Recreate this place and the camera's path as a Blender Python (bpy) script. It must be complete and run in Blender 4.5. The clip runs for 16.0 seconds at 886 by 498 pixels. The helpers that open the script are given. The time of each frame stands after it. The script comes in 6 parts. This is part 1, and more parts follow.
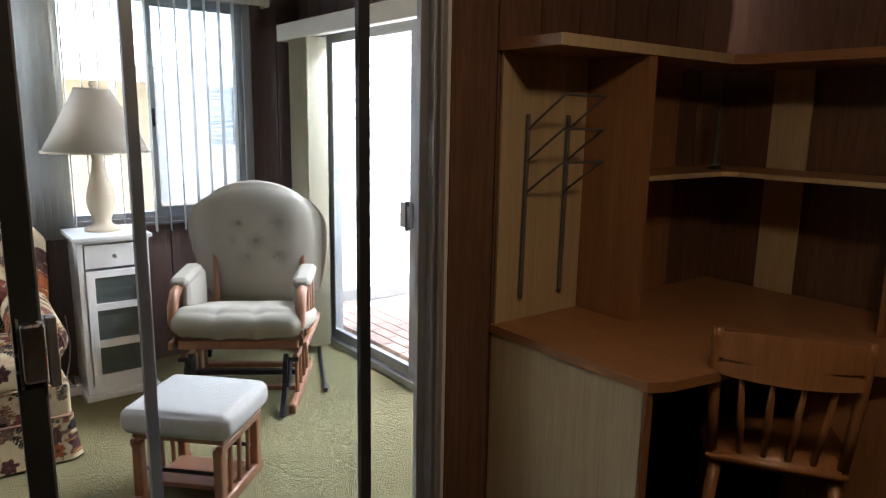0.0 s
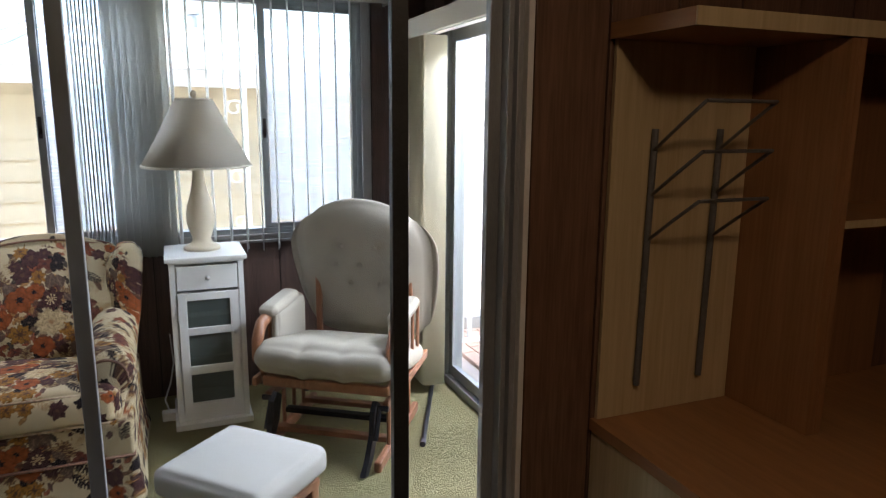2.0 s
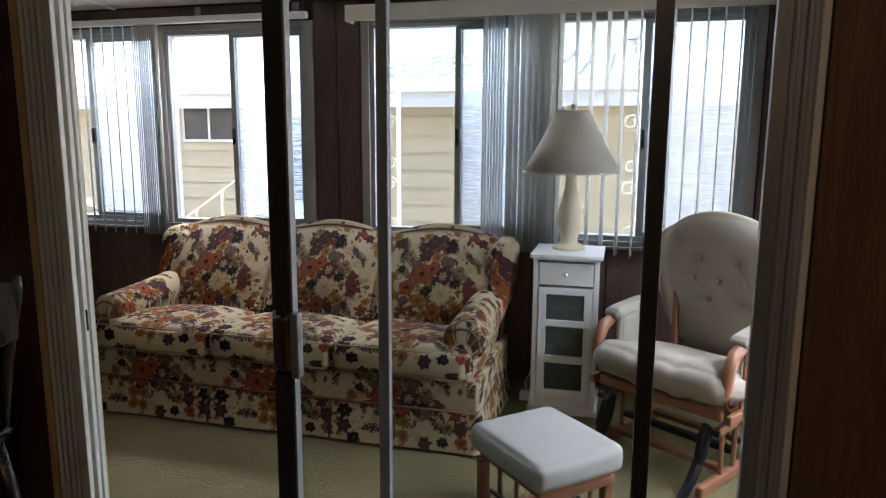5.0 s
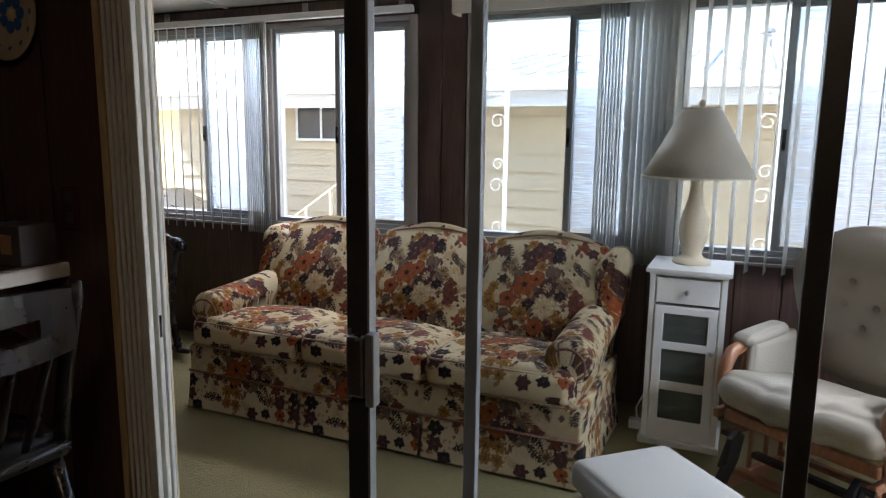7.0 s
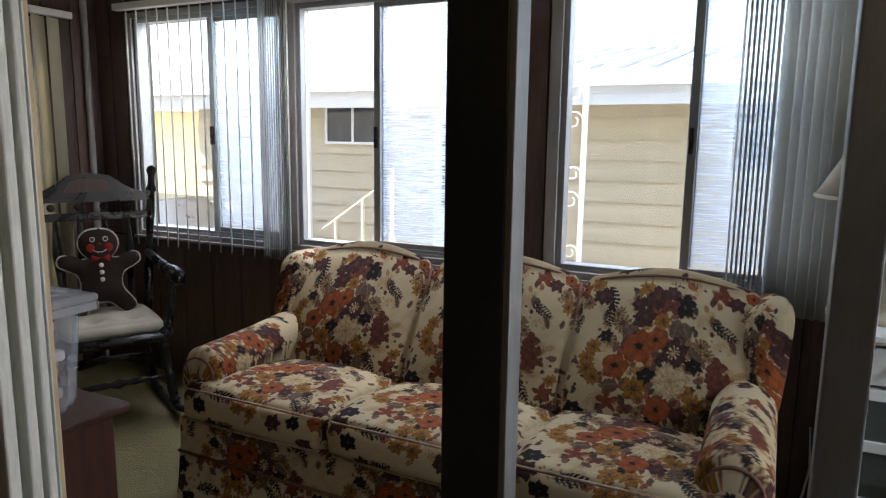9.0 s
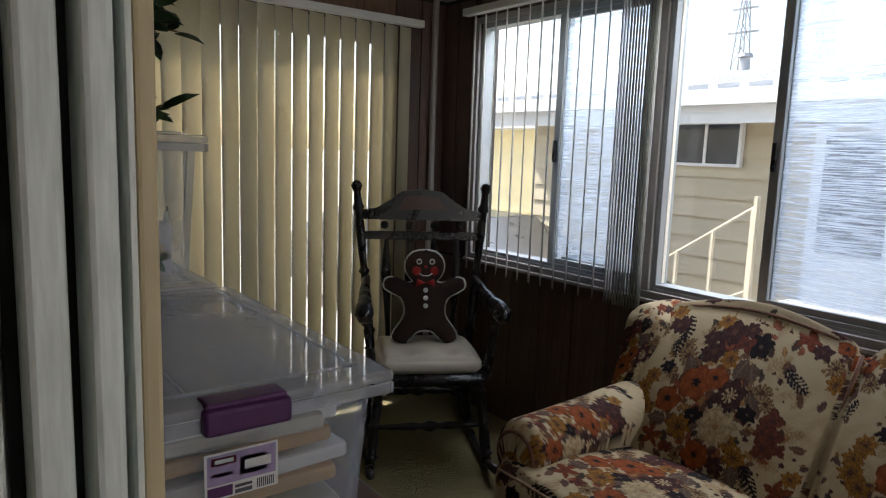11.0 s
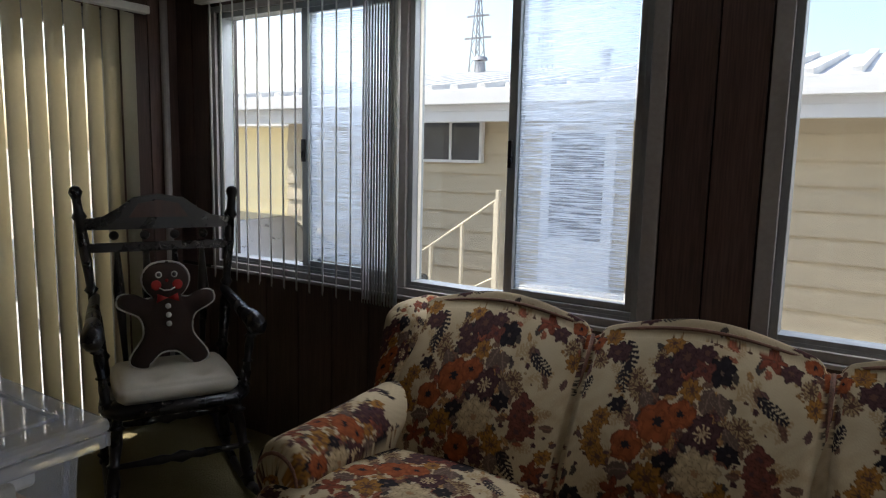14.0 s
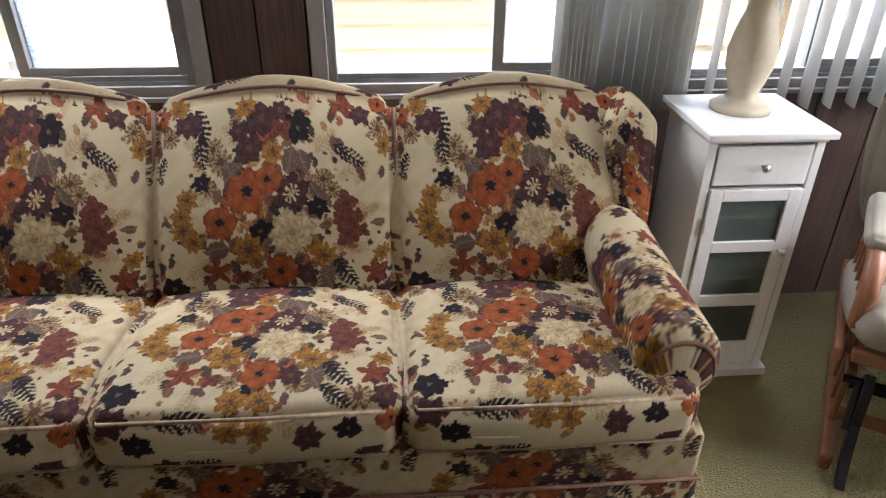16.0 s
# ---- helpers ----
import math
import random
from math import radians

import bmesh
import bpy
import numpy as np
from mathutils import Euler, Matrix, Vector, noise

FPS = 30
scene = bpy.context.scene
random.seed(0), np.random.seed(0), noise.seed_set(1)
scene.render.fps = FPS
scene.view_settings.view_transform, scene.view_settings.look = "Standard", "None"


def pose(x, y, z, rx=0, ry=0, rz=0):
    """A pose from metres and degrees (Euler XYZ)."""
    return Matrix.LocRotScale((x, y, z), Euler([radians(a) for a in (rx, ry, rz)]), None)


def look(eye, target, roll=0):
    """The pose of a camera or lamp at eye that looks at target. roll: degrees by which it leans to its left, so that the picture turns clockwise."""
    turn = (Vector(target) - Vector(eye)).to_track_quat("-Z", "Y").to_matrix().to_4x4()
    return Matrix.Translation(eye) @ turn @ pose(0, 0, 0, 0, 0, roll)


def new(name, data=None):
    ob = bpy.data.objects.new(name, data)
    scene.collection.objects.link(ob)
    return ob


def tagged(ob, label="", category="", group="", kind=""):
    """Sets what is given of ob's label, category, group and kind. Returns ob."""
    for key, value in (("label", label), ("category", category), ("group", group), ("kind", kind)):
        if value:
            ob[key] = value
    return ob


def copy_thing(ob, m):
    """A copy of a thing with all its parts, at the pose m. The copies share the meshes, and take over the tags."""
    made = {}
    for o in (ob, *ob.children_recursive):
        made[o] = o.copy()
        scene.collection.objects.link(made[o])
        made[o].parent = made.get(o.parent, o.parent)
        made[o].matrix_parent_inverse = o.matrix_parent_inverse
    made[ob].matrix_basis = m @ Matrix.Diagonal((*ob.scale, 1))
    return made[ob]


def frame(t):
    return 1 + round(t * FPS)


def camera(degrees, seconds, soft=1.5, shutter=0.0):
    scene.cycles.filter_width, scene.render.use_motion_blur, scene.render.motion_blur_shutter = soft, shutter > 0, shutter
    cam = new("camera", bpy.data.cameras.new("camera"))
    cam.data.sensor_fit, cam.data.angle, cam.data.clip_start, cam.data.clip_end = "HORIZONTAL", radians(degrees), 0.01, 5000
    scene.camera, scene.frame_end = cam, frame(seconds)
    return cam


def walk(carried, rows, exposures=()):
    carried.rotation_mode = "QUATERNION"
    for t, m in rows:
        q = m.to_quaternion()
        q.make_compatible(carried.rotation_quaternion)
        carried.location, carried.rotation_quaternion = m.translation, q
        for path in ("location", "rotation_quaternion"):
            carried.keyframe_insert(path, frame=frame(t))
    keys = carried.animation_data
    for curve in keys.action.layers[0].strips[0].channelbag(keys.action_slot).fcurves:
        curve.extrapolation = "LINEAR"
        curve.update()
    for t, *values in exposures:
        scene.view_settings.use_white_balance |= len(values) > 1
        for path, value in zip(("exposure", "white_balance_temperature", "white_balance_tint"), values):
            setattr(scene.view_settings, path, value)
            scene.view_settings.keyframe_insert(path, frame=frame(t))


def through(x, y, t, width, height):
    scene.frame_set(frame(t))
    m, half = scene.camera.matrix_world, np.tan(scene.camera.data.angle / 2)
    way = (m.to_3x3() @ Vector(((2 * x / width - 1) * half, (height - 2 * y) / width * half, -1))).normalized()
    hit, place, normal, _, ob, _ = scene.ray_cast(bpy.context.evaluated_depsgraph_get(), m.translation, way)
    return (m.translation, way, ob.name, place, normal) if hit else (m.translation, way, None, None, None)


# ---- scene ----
cam = camera(66.2, 16.0, soft=1.15)
PATH = [
    (0, (0.474, -0.054, 1.416), (1.764, 1.618, 1.008), 1.0),
    (0.5, (0.607, 0.023, 1.416), (1.830, 1.750, 1.036), 0.9),
    (1, (0.813, 0.076, 1.428), (1.853, 1.916, 1.031), 0.8),
    (1.5, (0.954, 0.180, 1.441), (1.787, 2.120, 1.035), 0.6),
    (2, (1.051, 0.304, 1.456), (1.845, 2.260, 1.045), 0.5),
    (2.5, (1.159, 0.382, 1.466), (1.841, 2.382, 1.072), 0.5),
    (3, (1.257, 0.384, 1.465), (1.614, 2.482, 1.157), 0.5),
    (3.5, (1.260, 0.300, 1.403), (1.271, 2.436, 1.160), 0.5),
    (4, (1.306, 0.204, 1.397), (0.977, 2.306, 1.090), 1.1),
    (4.2, (1.323, 0.161, 1.389), (0.921, 2.248, 1.062), 0.9),
    (6.3, (1.579, 0.185, 1.406), (0.989, 2.221, 1.048), 0.5),
    (6.5, (1.542, 0.225, 1.392), (0.927, 2.255, 1.044), 0.9),
    (7, (1.385, 0.406, 1.385), (0.527, 2.347, 1.036), 0.7),
    (7.5, (1.285, 0.561, 1.391), (0.384, 2.481, 1.038), 0.6),
    (8, (1.189, 0.784, 1.406), (0.282, 2.700, 1.050), 0.6),
    (8.2, (1.121, 0.869, 1.400), (0.213, 2.785, 1.050), 0.6),
    (10.3, (0.444, 1.519, 1.373), (-0.852, 3.207, 1.064), 1.8),
    (10.5, (0.397, 1.547, 1.379), (-1.021, 3.133, 1.067), 1.5),
    (11, (0.309, 1.645, 1.368), (-1.394, 2.927, 1.065), 2.0),
    (11.5, (0.297, 1.695, 1.381), (-1.475, 2.880, 1.074), 2.2),
    (12, (0.303, 1.721, 1.388), (-1.463, 2.902, 1.095), 2.5),
    (12.5, (0.282, 1.727, 1.381), (-1.361, 3.079, 1.091), 2.0),
    (13, (0.272, 1.728, 1.376), (-1.262, 3.208, 1.095), 2.2),
    (13.5, (0.269, 1.734, 1.378), (-1.163, 3.313, 1.097), 1.5),
    (14, (0.261, 1.736, 1.374), (-0.898, 3.525, 1.086), 1.3),
    (14.2, (0.231, 1.737, 1.388), (-0.766, 3.614, 1.069), 0.8),
    (14.5, (0.230, 1.732, 1.394), (-0.648, 3.612, 0.830), 1.0),
    (15, (0.205, 1.751, 1.408), (-0.400, 3.630, 0.555), 1.4),
    (15.5, (0.170, 1.814, 1.411), (-0.057, 3.729, 0.461), 1.6),
    (16, (0.191, 1.872, 1.444), (0.336, 3.729, 0.372), 0.5),
]
walk(cam, [(t, look(eye, target, roll)) for t, eye, target, roll in PATH],
     [(0, 3.35, 6400, 18), (1.5, 3.15, 6400, 18), (3.2, 2.75, 6400, 19), (4.2, 2.6, 6400, 19), (8.2, 2.5, 6400, 19), (10.3, 1.7, 6500, 17), (12.0, 1.55, 6500, 17), (14.0, 1.25, 6500, 17), (14.6, 2.05, 6500, 18), (15.2, 2.90, 6500, 19), (16.0, 3.05, 6500, 19)])

# ---- world and light ----
world = bpy.data.worlds.new("sky")
scene.world = world
world.use_nodes = True
wn = world.node_tree.nodes
sky = wn.new("ShaderNodeTexSky")
sky.sky_type = "NISHITA"
sky.sun_disc = False
sky.sun_elevation = radians(52)
sky.sun_rotation = radians(262)
sky.air_density, sky.dust_density = 1.2, 3.0
world.node_tree.links.new(sky.outputs[0], wn["Background"].inputs[0])
wn["Background"].inputs[1].default_value = 0.15

sun = new("sun", bpy.data.lights.new("sun", "SUN"))
sun.data.energy, sun.data.angle, sun.data.color = 4.0, radians(2.0), (1.0, 0.95, 0.87)
sun.matrix_world = look((-7.0, -3.0, 9.0), (0, 0, 0))


# added fill lamps, out of sight outside the openings, that boost the sky light
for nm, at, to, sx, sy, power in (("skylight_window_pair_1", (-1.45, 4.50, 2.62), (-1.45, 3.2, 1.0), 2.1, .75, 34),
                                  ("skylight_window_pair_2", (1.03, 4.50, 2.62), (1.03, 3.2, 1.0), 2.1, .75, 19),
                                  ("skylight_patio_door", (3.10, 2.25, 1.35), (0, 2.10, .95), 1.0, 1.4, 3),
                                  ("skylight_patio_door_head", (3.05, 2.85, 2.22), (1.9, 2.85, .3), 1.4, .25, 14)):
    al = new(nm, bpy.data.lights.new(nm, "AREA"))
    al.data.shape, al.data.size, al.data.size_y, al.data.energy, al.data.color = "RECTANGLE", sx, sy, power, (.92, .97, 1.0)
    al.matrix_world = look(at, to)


# ---- materials ----
def mat(name, color, rough=0.6, metal=0.0, vary=0.12, scale=6.0, fine=90.0, bump=0.15, stretch=(1, 1, 1), spec=0.5,
        second=None, coords="Object", rand=0.0, dist=0.002):
    """A surface with variation at two scales, fine relief and, where asked, a second colour in its grain."""
    m = bpy.data.materials.new(name)
    m.use_nodes = True
    t = m.node_tree
    n, l = t.nodes, t.links
    b = n["Principled BSDF"]
    b.inputs["Roughness"].default_value = rough
    b.inputs["Metallic"].default_value = metal
    b.inputs["Specular IOR Level"].default_value = spec
    tc = n.new("ShaderNodeTexCoord")
    mp = n.new("ShaderNodeMapping")
    mp.inputs["Scale"].default_value = stretch
    l.new(tc.outputs[coords], mp.inputs[0])
    big, small = n.new("ShaderNodeTexNoise"), n.new("ShaderNodeTexNoise")
    big.inputs["Scale"].default_value, big.inputs["Detail"].default_value = scale, 4
    small.inputs["Scale"].default_value, small.inputs["Detail"].default_value = fine, 3
    for k in (big, small):
        l.new(mp.outputs[0], k.inputs["Vector"])
    add = n.new("ShaderNodeMath")
    add.operation = "ADD"
    l.new(big.outputs["Fac"], add.inputs[0])
    l.new(small.outputs["Fac"], add.inputs[1])
    ramp = n.new("ShaderNodeMapRange")
    ramp.inputs["From Min"].default_value, ramp.inputs["From Max"].default_value = 0.7, 1.3
    l.new(add.outputs[0], ramp.inputs["Value"])
    mix = n.new("ShaderNodeMix")
    mix.data_type = "RGBA"
    lo = second or tuple(c * (1 - vary) for c in color)
    hi = color if second else tuple(min(1, c * (1 + vary)) for c in color)
    mix.inputs["A"].default_value = (*lo, 1)
    mix.inputs["B"].default_value = (*hi, 1)
    l.new(ramp.outputs[0], mix.inputs["Factor"])
    out = mix.outputs["Result"]
    if rand:
        info = n.new("ShaderNodeObjectInfo")
        hsv = n.new("ShaderNodeHueSaturation")
        mr = n.new("ShaderNodeMapRange")
        mr.inputs["To Min"].default_value, mr.inputs["To Max"].default_value = 1 - rand, 1 + rand
        l.new(info.outputs["Random"], mr.inputs["Value"])
        l.new(mr.outputs[0], hsv.inputs["Value"])
        l.new(out, hsv.inputs["Color"])
        out = hsv.outputs[0]
    l.new(out, b.inputs["Base Color"])
    rr = n.new("ShaderNodeMapRange")
    rr.inputs["To Min"].default_value, rr.inputs["To Max"].default_value = max(0.02, rough - 0.08), min(1, rough + 0.08)
    l.new(big.outputs["Fac"], rr.inputs["Value"])
    l.new(rr.outputs[0], b.inputs["Roughness"])
    if bump:
        bp = n.new("ShaderNodeBump")
        bp.inputs["Strength"].default_value, bp.inputs["Distance"].default_value = bump, dist
        l.new(small.outputs["Fac"], bp.inputs["Height"])
        l.new(bp.outputs[0], b.inputs["Normal"])
    return m


def glass_mat(name, tint=(0.93, 0.96, 0.95), gloss=0.06):
    """Thin clear glass: mostly see-through, with a mirror sheen that grows at grazing angles."""
    m = bpy.data.materials.new(name)
    m.use_nodes = True
    t = m.node_tree
    n, l = t.nodes, t.links
    n.remove(n["Principled BSDF"])
    tr, gl, mx, fr = (n.new("ShaderNodeBsdfTransparent"), n.new("ShaderNodeBsdfGlossy"), n.new("ShaderNodeMixShader"),
                      n.new("ShaderNodeLayerWeight"))
    tr.inputs[0].default_value = (*tint, 1)
    gl.inputs["Roughness"].default_value = gloss
    pw, sc = n.new("ShaderNodeMath"), n.new("ShaderNodeMath")
    pw.operation, sc.operation = "POWER", "MULTIPLY_ADD"
    fr.inputs[0].default_value = 0.5
    pw.inputs[1].default_value = 4.5
    sc.inputs[1].default_value, sc.inputs[2].default_value = 0.6, 0.035
    l.new(fr.outputs["Facing"], pw.inputs[0])
    l.new(pw.outputs[0], sc.inputs[0])
    l.new(sc.outputs[0], mx.inputs[0])
    l.new(tr.outputs[0], mx.inputs[1])
    l.new(gl.outputs[0], mx.inputs[2])
    l.new(mx.outputs[0], n["Material Output"].inputs[0])
    return m


def film_mat(name):
    """Old plastic film on a pane: milky, with fine uneven streaks running across."""
    m = bpy.data.materials.new(name)
    m.use_nodes = True
    t = m.node_tree
    n, l = t.nodes, t.links
    n.remove(n["Principled BSDF"])
    tr, df, tl, ad, mx = (n.new("ShaderNodeBsdfTransparent"), n.new("ShaderNodeBsdfDiffuse"), n.new("ShaderNodeBsdfTranslucent"),
                          n.new("ShaderNodeMixShader"), n.new("ShaderNodeMixShader"))
    tc, mp, nz, mr = n.new("ShaderNodeTexCoord"), n.new("ShaderNodeMapping"), n.new("ShaderNodeTexNoise"), n.new("ShaderNodeMapRange")
    mp.inputs["Scale"].default_value = (7, 1, 220)
    nz.inputs["Scale"].default_value, nz.inputs["Detail"].default_value = 1.0, 5
    nz.inputs["Distortion"].default_value = 0.6
    l.new(tc.outputs["Object"], mp.inputs[0])
    l.new(mp.outputs[0], nz.inputs["Vector"])
    mr.inputs["From Min"].default_value, mr.inputs["From Max"].default_value = 0.40, 0.62
    mr.inputs["To Min"].default_value, mr.inputs["To Max"].default_value = 0.10, 0.64
    l.new(nz.outputs["Fac"], mr.inputs["Value"])
    df.inputs[0].default_value = tl.inputs[0].default_value = (0.64, 0.69, 0.77, 1)
    tr.inputs[0].default_value = (0.92, 0.95, 1.0, 1)
    ad.inputs[0].default_value = 0.75
    l.new(df.outputs[0], ad.inputs[1])
    l.new(tl.outputs[0], ad.inputs[2])
    l.new(mr.outputs[0], mx.inputs[0])
    l.new(tr.outputs[0], mx.inputs[1])
    l.new(ad.outputs[0], mx.inputs[2])
    l.new(mx.outputs[0], n["Material Output"].inputs[0])
    return m


def slat_mat(name, color, through=0.35):
    """Vinyl blind slat that lets some daylight glow through."""
    m = mat(name, color, rough=0.5, vary=0.05, scale=3, fine=60, bump=0.05, rand=0.04)
    t = m.node_tree
    n, l = t.nodes, t.links
    tl, mx = n.new("ShaderNodeBsdfTranslucent"), n.new("ShaderNodeMixShader")
    tl.inputs[0].default_value = (*color, 1)
    mx.inputs[0].default_value = through
    l.new(n["Principled BSDF"].outputs[0], mx.inputs[1])
    l.new(tl.outputs[0], mx.inputs[2])
    l.new(mx.outputs[0], n["Material Output"].inputs[0])
    return m


def plastic_mat(name, color, clear=0.55, rough=0.25):
    """Clear storage-box plastic: partly see-through, milky, glossy."""
    m = mat(name, color, rough=rough, vary=0.06, scale=4, fine=40, bump=0.08)
    t = m.node_tree
    n, l = t.nodes, t.links
    tr, mx = n.new("ShaderNodeBsdfTransparent"), n.new("ShaderNodeMixShader")
    tl, glow = n.new("ShaderNodeBsdfTranslucent"), n.new("ShaderNodeMixShader")
    tl.inputs[0].default_value = (*color, 1)
    glow.inputs[0].default_value = 0.5
    l.new(n["Principled BSDF"].outputs[0], glow.inputs[1])
    l.new(tl.outputs[0], glow.inputs[2])
    tr.inputs[0].default_value = (*[0.6 + 0.4 * c for c in color], 1)
    mx.inputs[0].default_value = clear
    l.new(glow.outputs[0], mx.inputs[1])
    l.new(tr.outputs[0], mx.inputs[2])
    l.new(mx.outputs[0], n["Material Output"].inputs[0])
    return m


def print_mat(name):
    """Printed cotton: the print's colours, a woven relief and a little fading."""
    m = mat(name, (0.8, 0.8, 0.8), rough=0.85, vary=0.06, scale=5, fine=700, bump=0.3, spec=0.12, dist=0.0008)
    n, l = m.node_tree.nodes, m.node_tree.links
    at, mx = n.new("ShaderNodeAttribute"), n.new("ShaderNodeMix")
    at.attribute_name = "print"
    mx.data_type, mx.blend_type = "RGBA", "MULTIPLY"
    mx.inputs["Factor"].default_value = 1
    old = n["Principled BSDF"].inputs["Base Color"].links[0].from_socket
    l.new(old, mx.inputs["A"])
    l.new(at.outputs["Color"], mx.inputs["B"])
    l.new(mx.outputs["Result"], n["Principled BSDF"].inputs["Base Color"])
    old.node.inputs["A"].default_value, old.node.inputs["B"].default_value = (0.9, 0.9, 0.9, 1), (1.05, 1.05, 1.05, 1)
    return m


def carpet_mat(name, a, b):
    """Cut-pile carpet: tufts, curls and long sculptured grooves."""
    m = mat(name, a, second=b, rough=0.95, scale=2.2, fine=160, bump=0.0, spec=0.1)
    n, l = m.node_tree.nodes, m.node_tree.links
    tc = n.new("ShaderNodeTexCoord")
    tuft, curl, sculpt, warp = n.new("ShaderNodeTexVoronoi"), n.new("ShaderNodeTexNoise"), n.new("ShaderNodeTexVoronoi"), n.new("ShaderNodeTexNoise")
    tuft.inputs["Scale"].default_value = 190
    curl.inputs["Scale"].default_value, curl.inputs["Detail"].default_value = 38, 5
    sculpt.feature = "DISTANCE_TO_EDGE"
    sculpt.inputs["Scale"].default_value = 4.2
    warp.inputs["Scale"].default_value = 5
    shift = n.new("ShaderNodeMixRGB")
    shift.blend_type = "ADD"
    shift.inputs[0].default_value = 0.16
    for k in (tuft, curl, warp):
        l.new(tc.outputs["Object"], k.inputs["Vector"])
    l.new(tc.outputs["Object"], shift.inputs[1])
    l.new(warp.outputs["Color"], shift.inputs[2])
    l.new(shift.outputs[0], sculpt.inputs["Vector"])
    groove = n.new("ShaderNodeMapRange")
    groove.inputs["From Max"].default_value = 0.05
    groove.inputs["To Max"].default_value = 0.5
    l.new(sculpt.outputs["Distance"], groove.inputs["Value"])
    s1, s2, bp = n.new("ShaderNodeMath"), n.new("ShaderNodeMath"), n.new("ShaderNodeBump")
    s1.operation = s2.operation = "ADD"
    l.new(tuft.outputs["Distance"], s1.inputs[0])
    l.new(curl.outputs["Fac"], s1.inputs[1])
    l.new(s1.outputs[0], s2.inputs[0])
    l.new(groove.outputs[0], s2.inputs[1])
    l.new(s2.outputs[0], bp.inputs["Height"])
    bp.inputs["Strength"].default_value, bp.inputs["Distance"].default_value = 1.0, 0.016
    l.new(bp.outputs[0], n["Principled BSDF"].inputs["Normal"])
    return m


def emit_mat(name, color, power):
    m = bpy.data.materials.new(name)
    m.use_nodes = True
    b = m.node_tree.nodes["Principled BSDF"]
    b.inputs["Base Color"].default_value = b.inputs["Emission Color"].default_value = (*color, 1)
    b.inputs["Emission Strength"].default_value = power
    return m


GRAIN = (14, 14, 0.7)
M_PANEL = mat("dark_panelling", (0.125, 0.074, 0.060), second=(0.062, 0.036, 0.030), rough=0.42, scale=3, fine=12, bump=0.1, stretch=GRAIN, rand=0.18)
M_GROOVE = mat("panel_backing", (0.022, 0.013, 0.011), rough=0.7)
M_DEN = mat("den_panelling", (0.19, 0.105, 0.066), second=(0.11, 0.060, 0.037), rough=0.45, scale=3, fine=12, bump=0.1, stretch=GRAIN, rand=0.15)
M_PALE = mat("pale_wood", (0.62, 0.50, 0.30), second=(0.50, 0.385, 0.21), rough=0.45, scale=2, fine=9, bump=0.08, stretch=GRAIN)
M_DESK = mat("honey_laminate", (0.40, 0.20, 0.085), second=(0.29, 0.135, 0.055), rough=0.35, scale=2, fine=9, bump=0.06, stretch=(9, 0.8, 9))
M_DESKV = mat("honey_laminate_upright", (0.36, 0.18, 0.08), second=(0.26, 0.125, 0.05), rough=0.4, scale=2, fine=9, bump=0.06, stretch=GRAIN)
M_OAK = mat("golden_oak", (0.41, 0.20, 0.080), second=(0.29, 0.130, 0.048), rough=0.35, scale=3, fine=14, bump=0.08, stretch=GRAIN)
M_GLIDER = mat("glider_wood", (0.34, 0.15, 0.075), second=(0.22, 0.09, 0.045), rough=0.35, scale=4, fine=18, bump=0.08, stretch=(10, 1.5, 1.5))
M_BLACK = mat("black_paint_wood", (0.016, 0.014, 0.014), rough=0.28, vary=0.3, scale=8, fine=60, bump=0.08)
M_CHEST = mat("dark_cherry", (0.085, 0.032, 0.022), second=(0.045, 0.018, 0.013), rough=0.35, scale=3, fine=14, bump=0.08, stretch=GRAIN)
M_WHITE = mat("white_paint", (0.80, 0.80, 0.77), rough=0.4, vary=0.04, scale=5, fine=80, bump=0.05)
M_VALANCE = mat("ivory_vinyl", (0.72, 0.68, 0.58), rough=0.5, vary=0.05, scale=4, fine=50, bump=0.05)
M_ALU = mat("aluminium", (0.34, 0.36, 0.37), rough=0.42, metal=0.45, vary=0.12, scale=9, fine=140, bump=0.08, stretch=(3, 3, 0.4))
M_JAMB = mat("dull_aluminium", (0.38, 0.40, 0.42), rough=0.45, metal=0.3, vary=0.12, scale=9, fine=140, bump=0.06, stretch=(3, 3, 0.4))
# paler copy of the aluminium: window light on the left jamb, put into colour
M_LITALU = mat("lit_aluminium", (0.74, 0.78, 0.74), rough=0.5, metal=0.1, vary=0.14, scale=7, fine=120, bump=0.08, stretch=(3, 3, 0.3))
# darkened aluminium; on the sliding leaf it stands in for backlit shade
M_DARKALU = mat("dark_aluminium", (0.055, 0.06, 0.062), rough=0.42, metal=0.35, vary=0.15, scale=9, fine=140, bump=0.05)
M_CASING = mat("grey_casing", (0.33, 0.31, 0.30), rough=0.5, vary=0.1, scale=5, fine=60, bump=0.08)
M_CEIL = mat("ceiling_paint", (0.74, 0.73, 0.69), rough=0.45, vary=0.04, scale=2, fine=120, bump=0.1)
M_CARPET = carpet_mat("sage_carpet", (0.44, 0.385, 0.205), (0.30, 0.265, 0.135))
M_DENFLOOR = carpet_mat("brown_carpet", (0.20, 0.14, 0.09), (0.13, 0.09, 0.06))
M_GLASS = glass_mat("clear_glass")
M_DOORGLASS = glass_mat("door_glass", (0.94, 0.96, 0.97))
M_FROST = plastic_mat("cabinet_glass", (0.34, 0.40, 0.37), 0.60, 0.12)
M_FILM = film_mat("streaked_film")
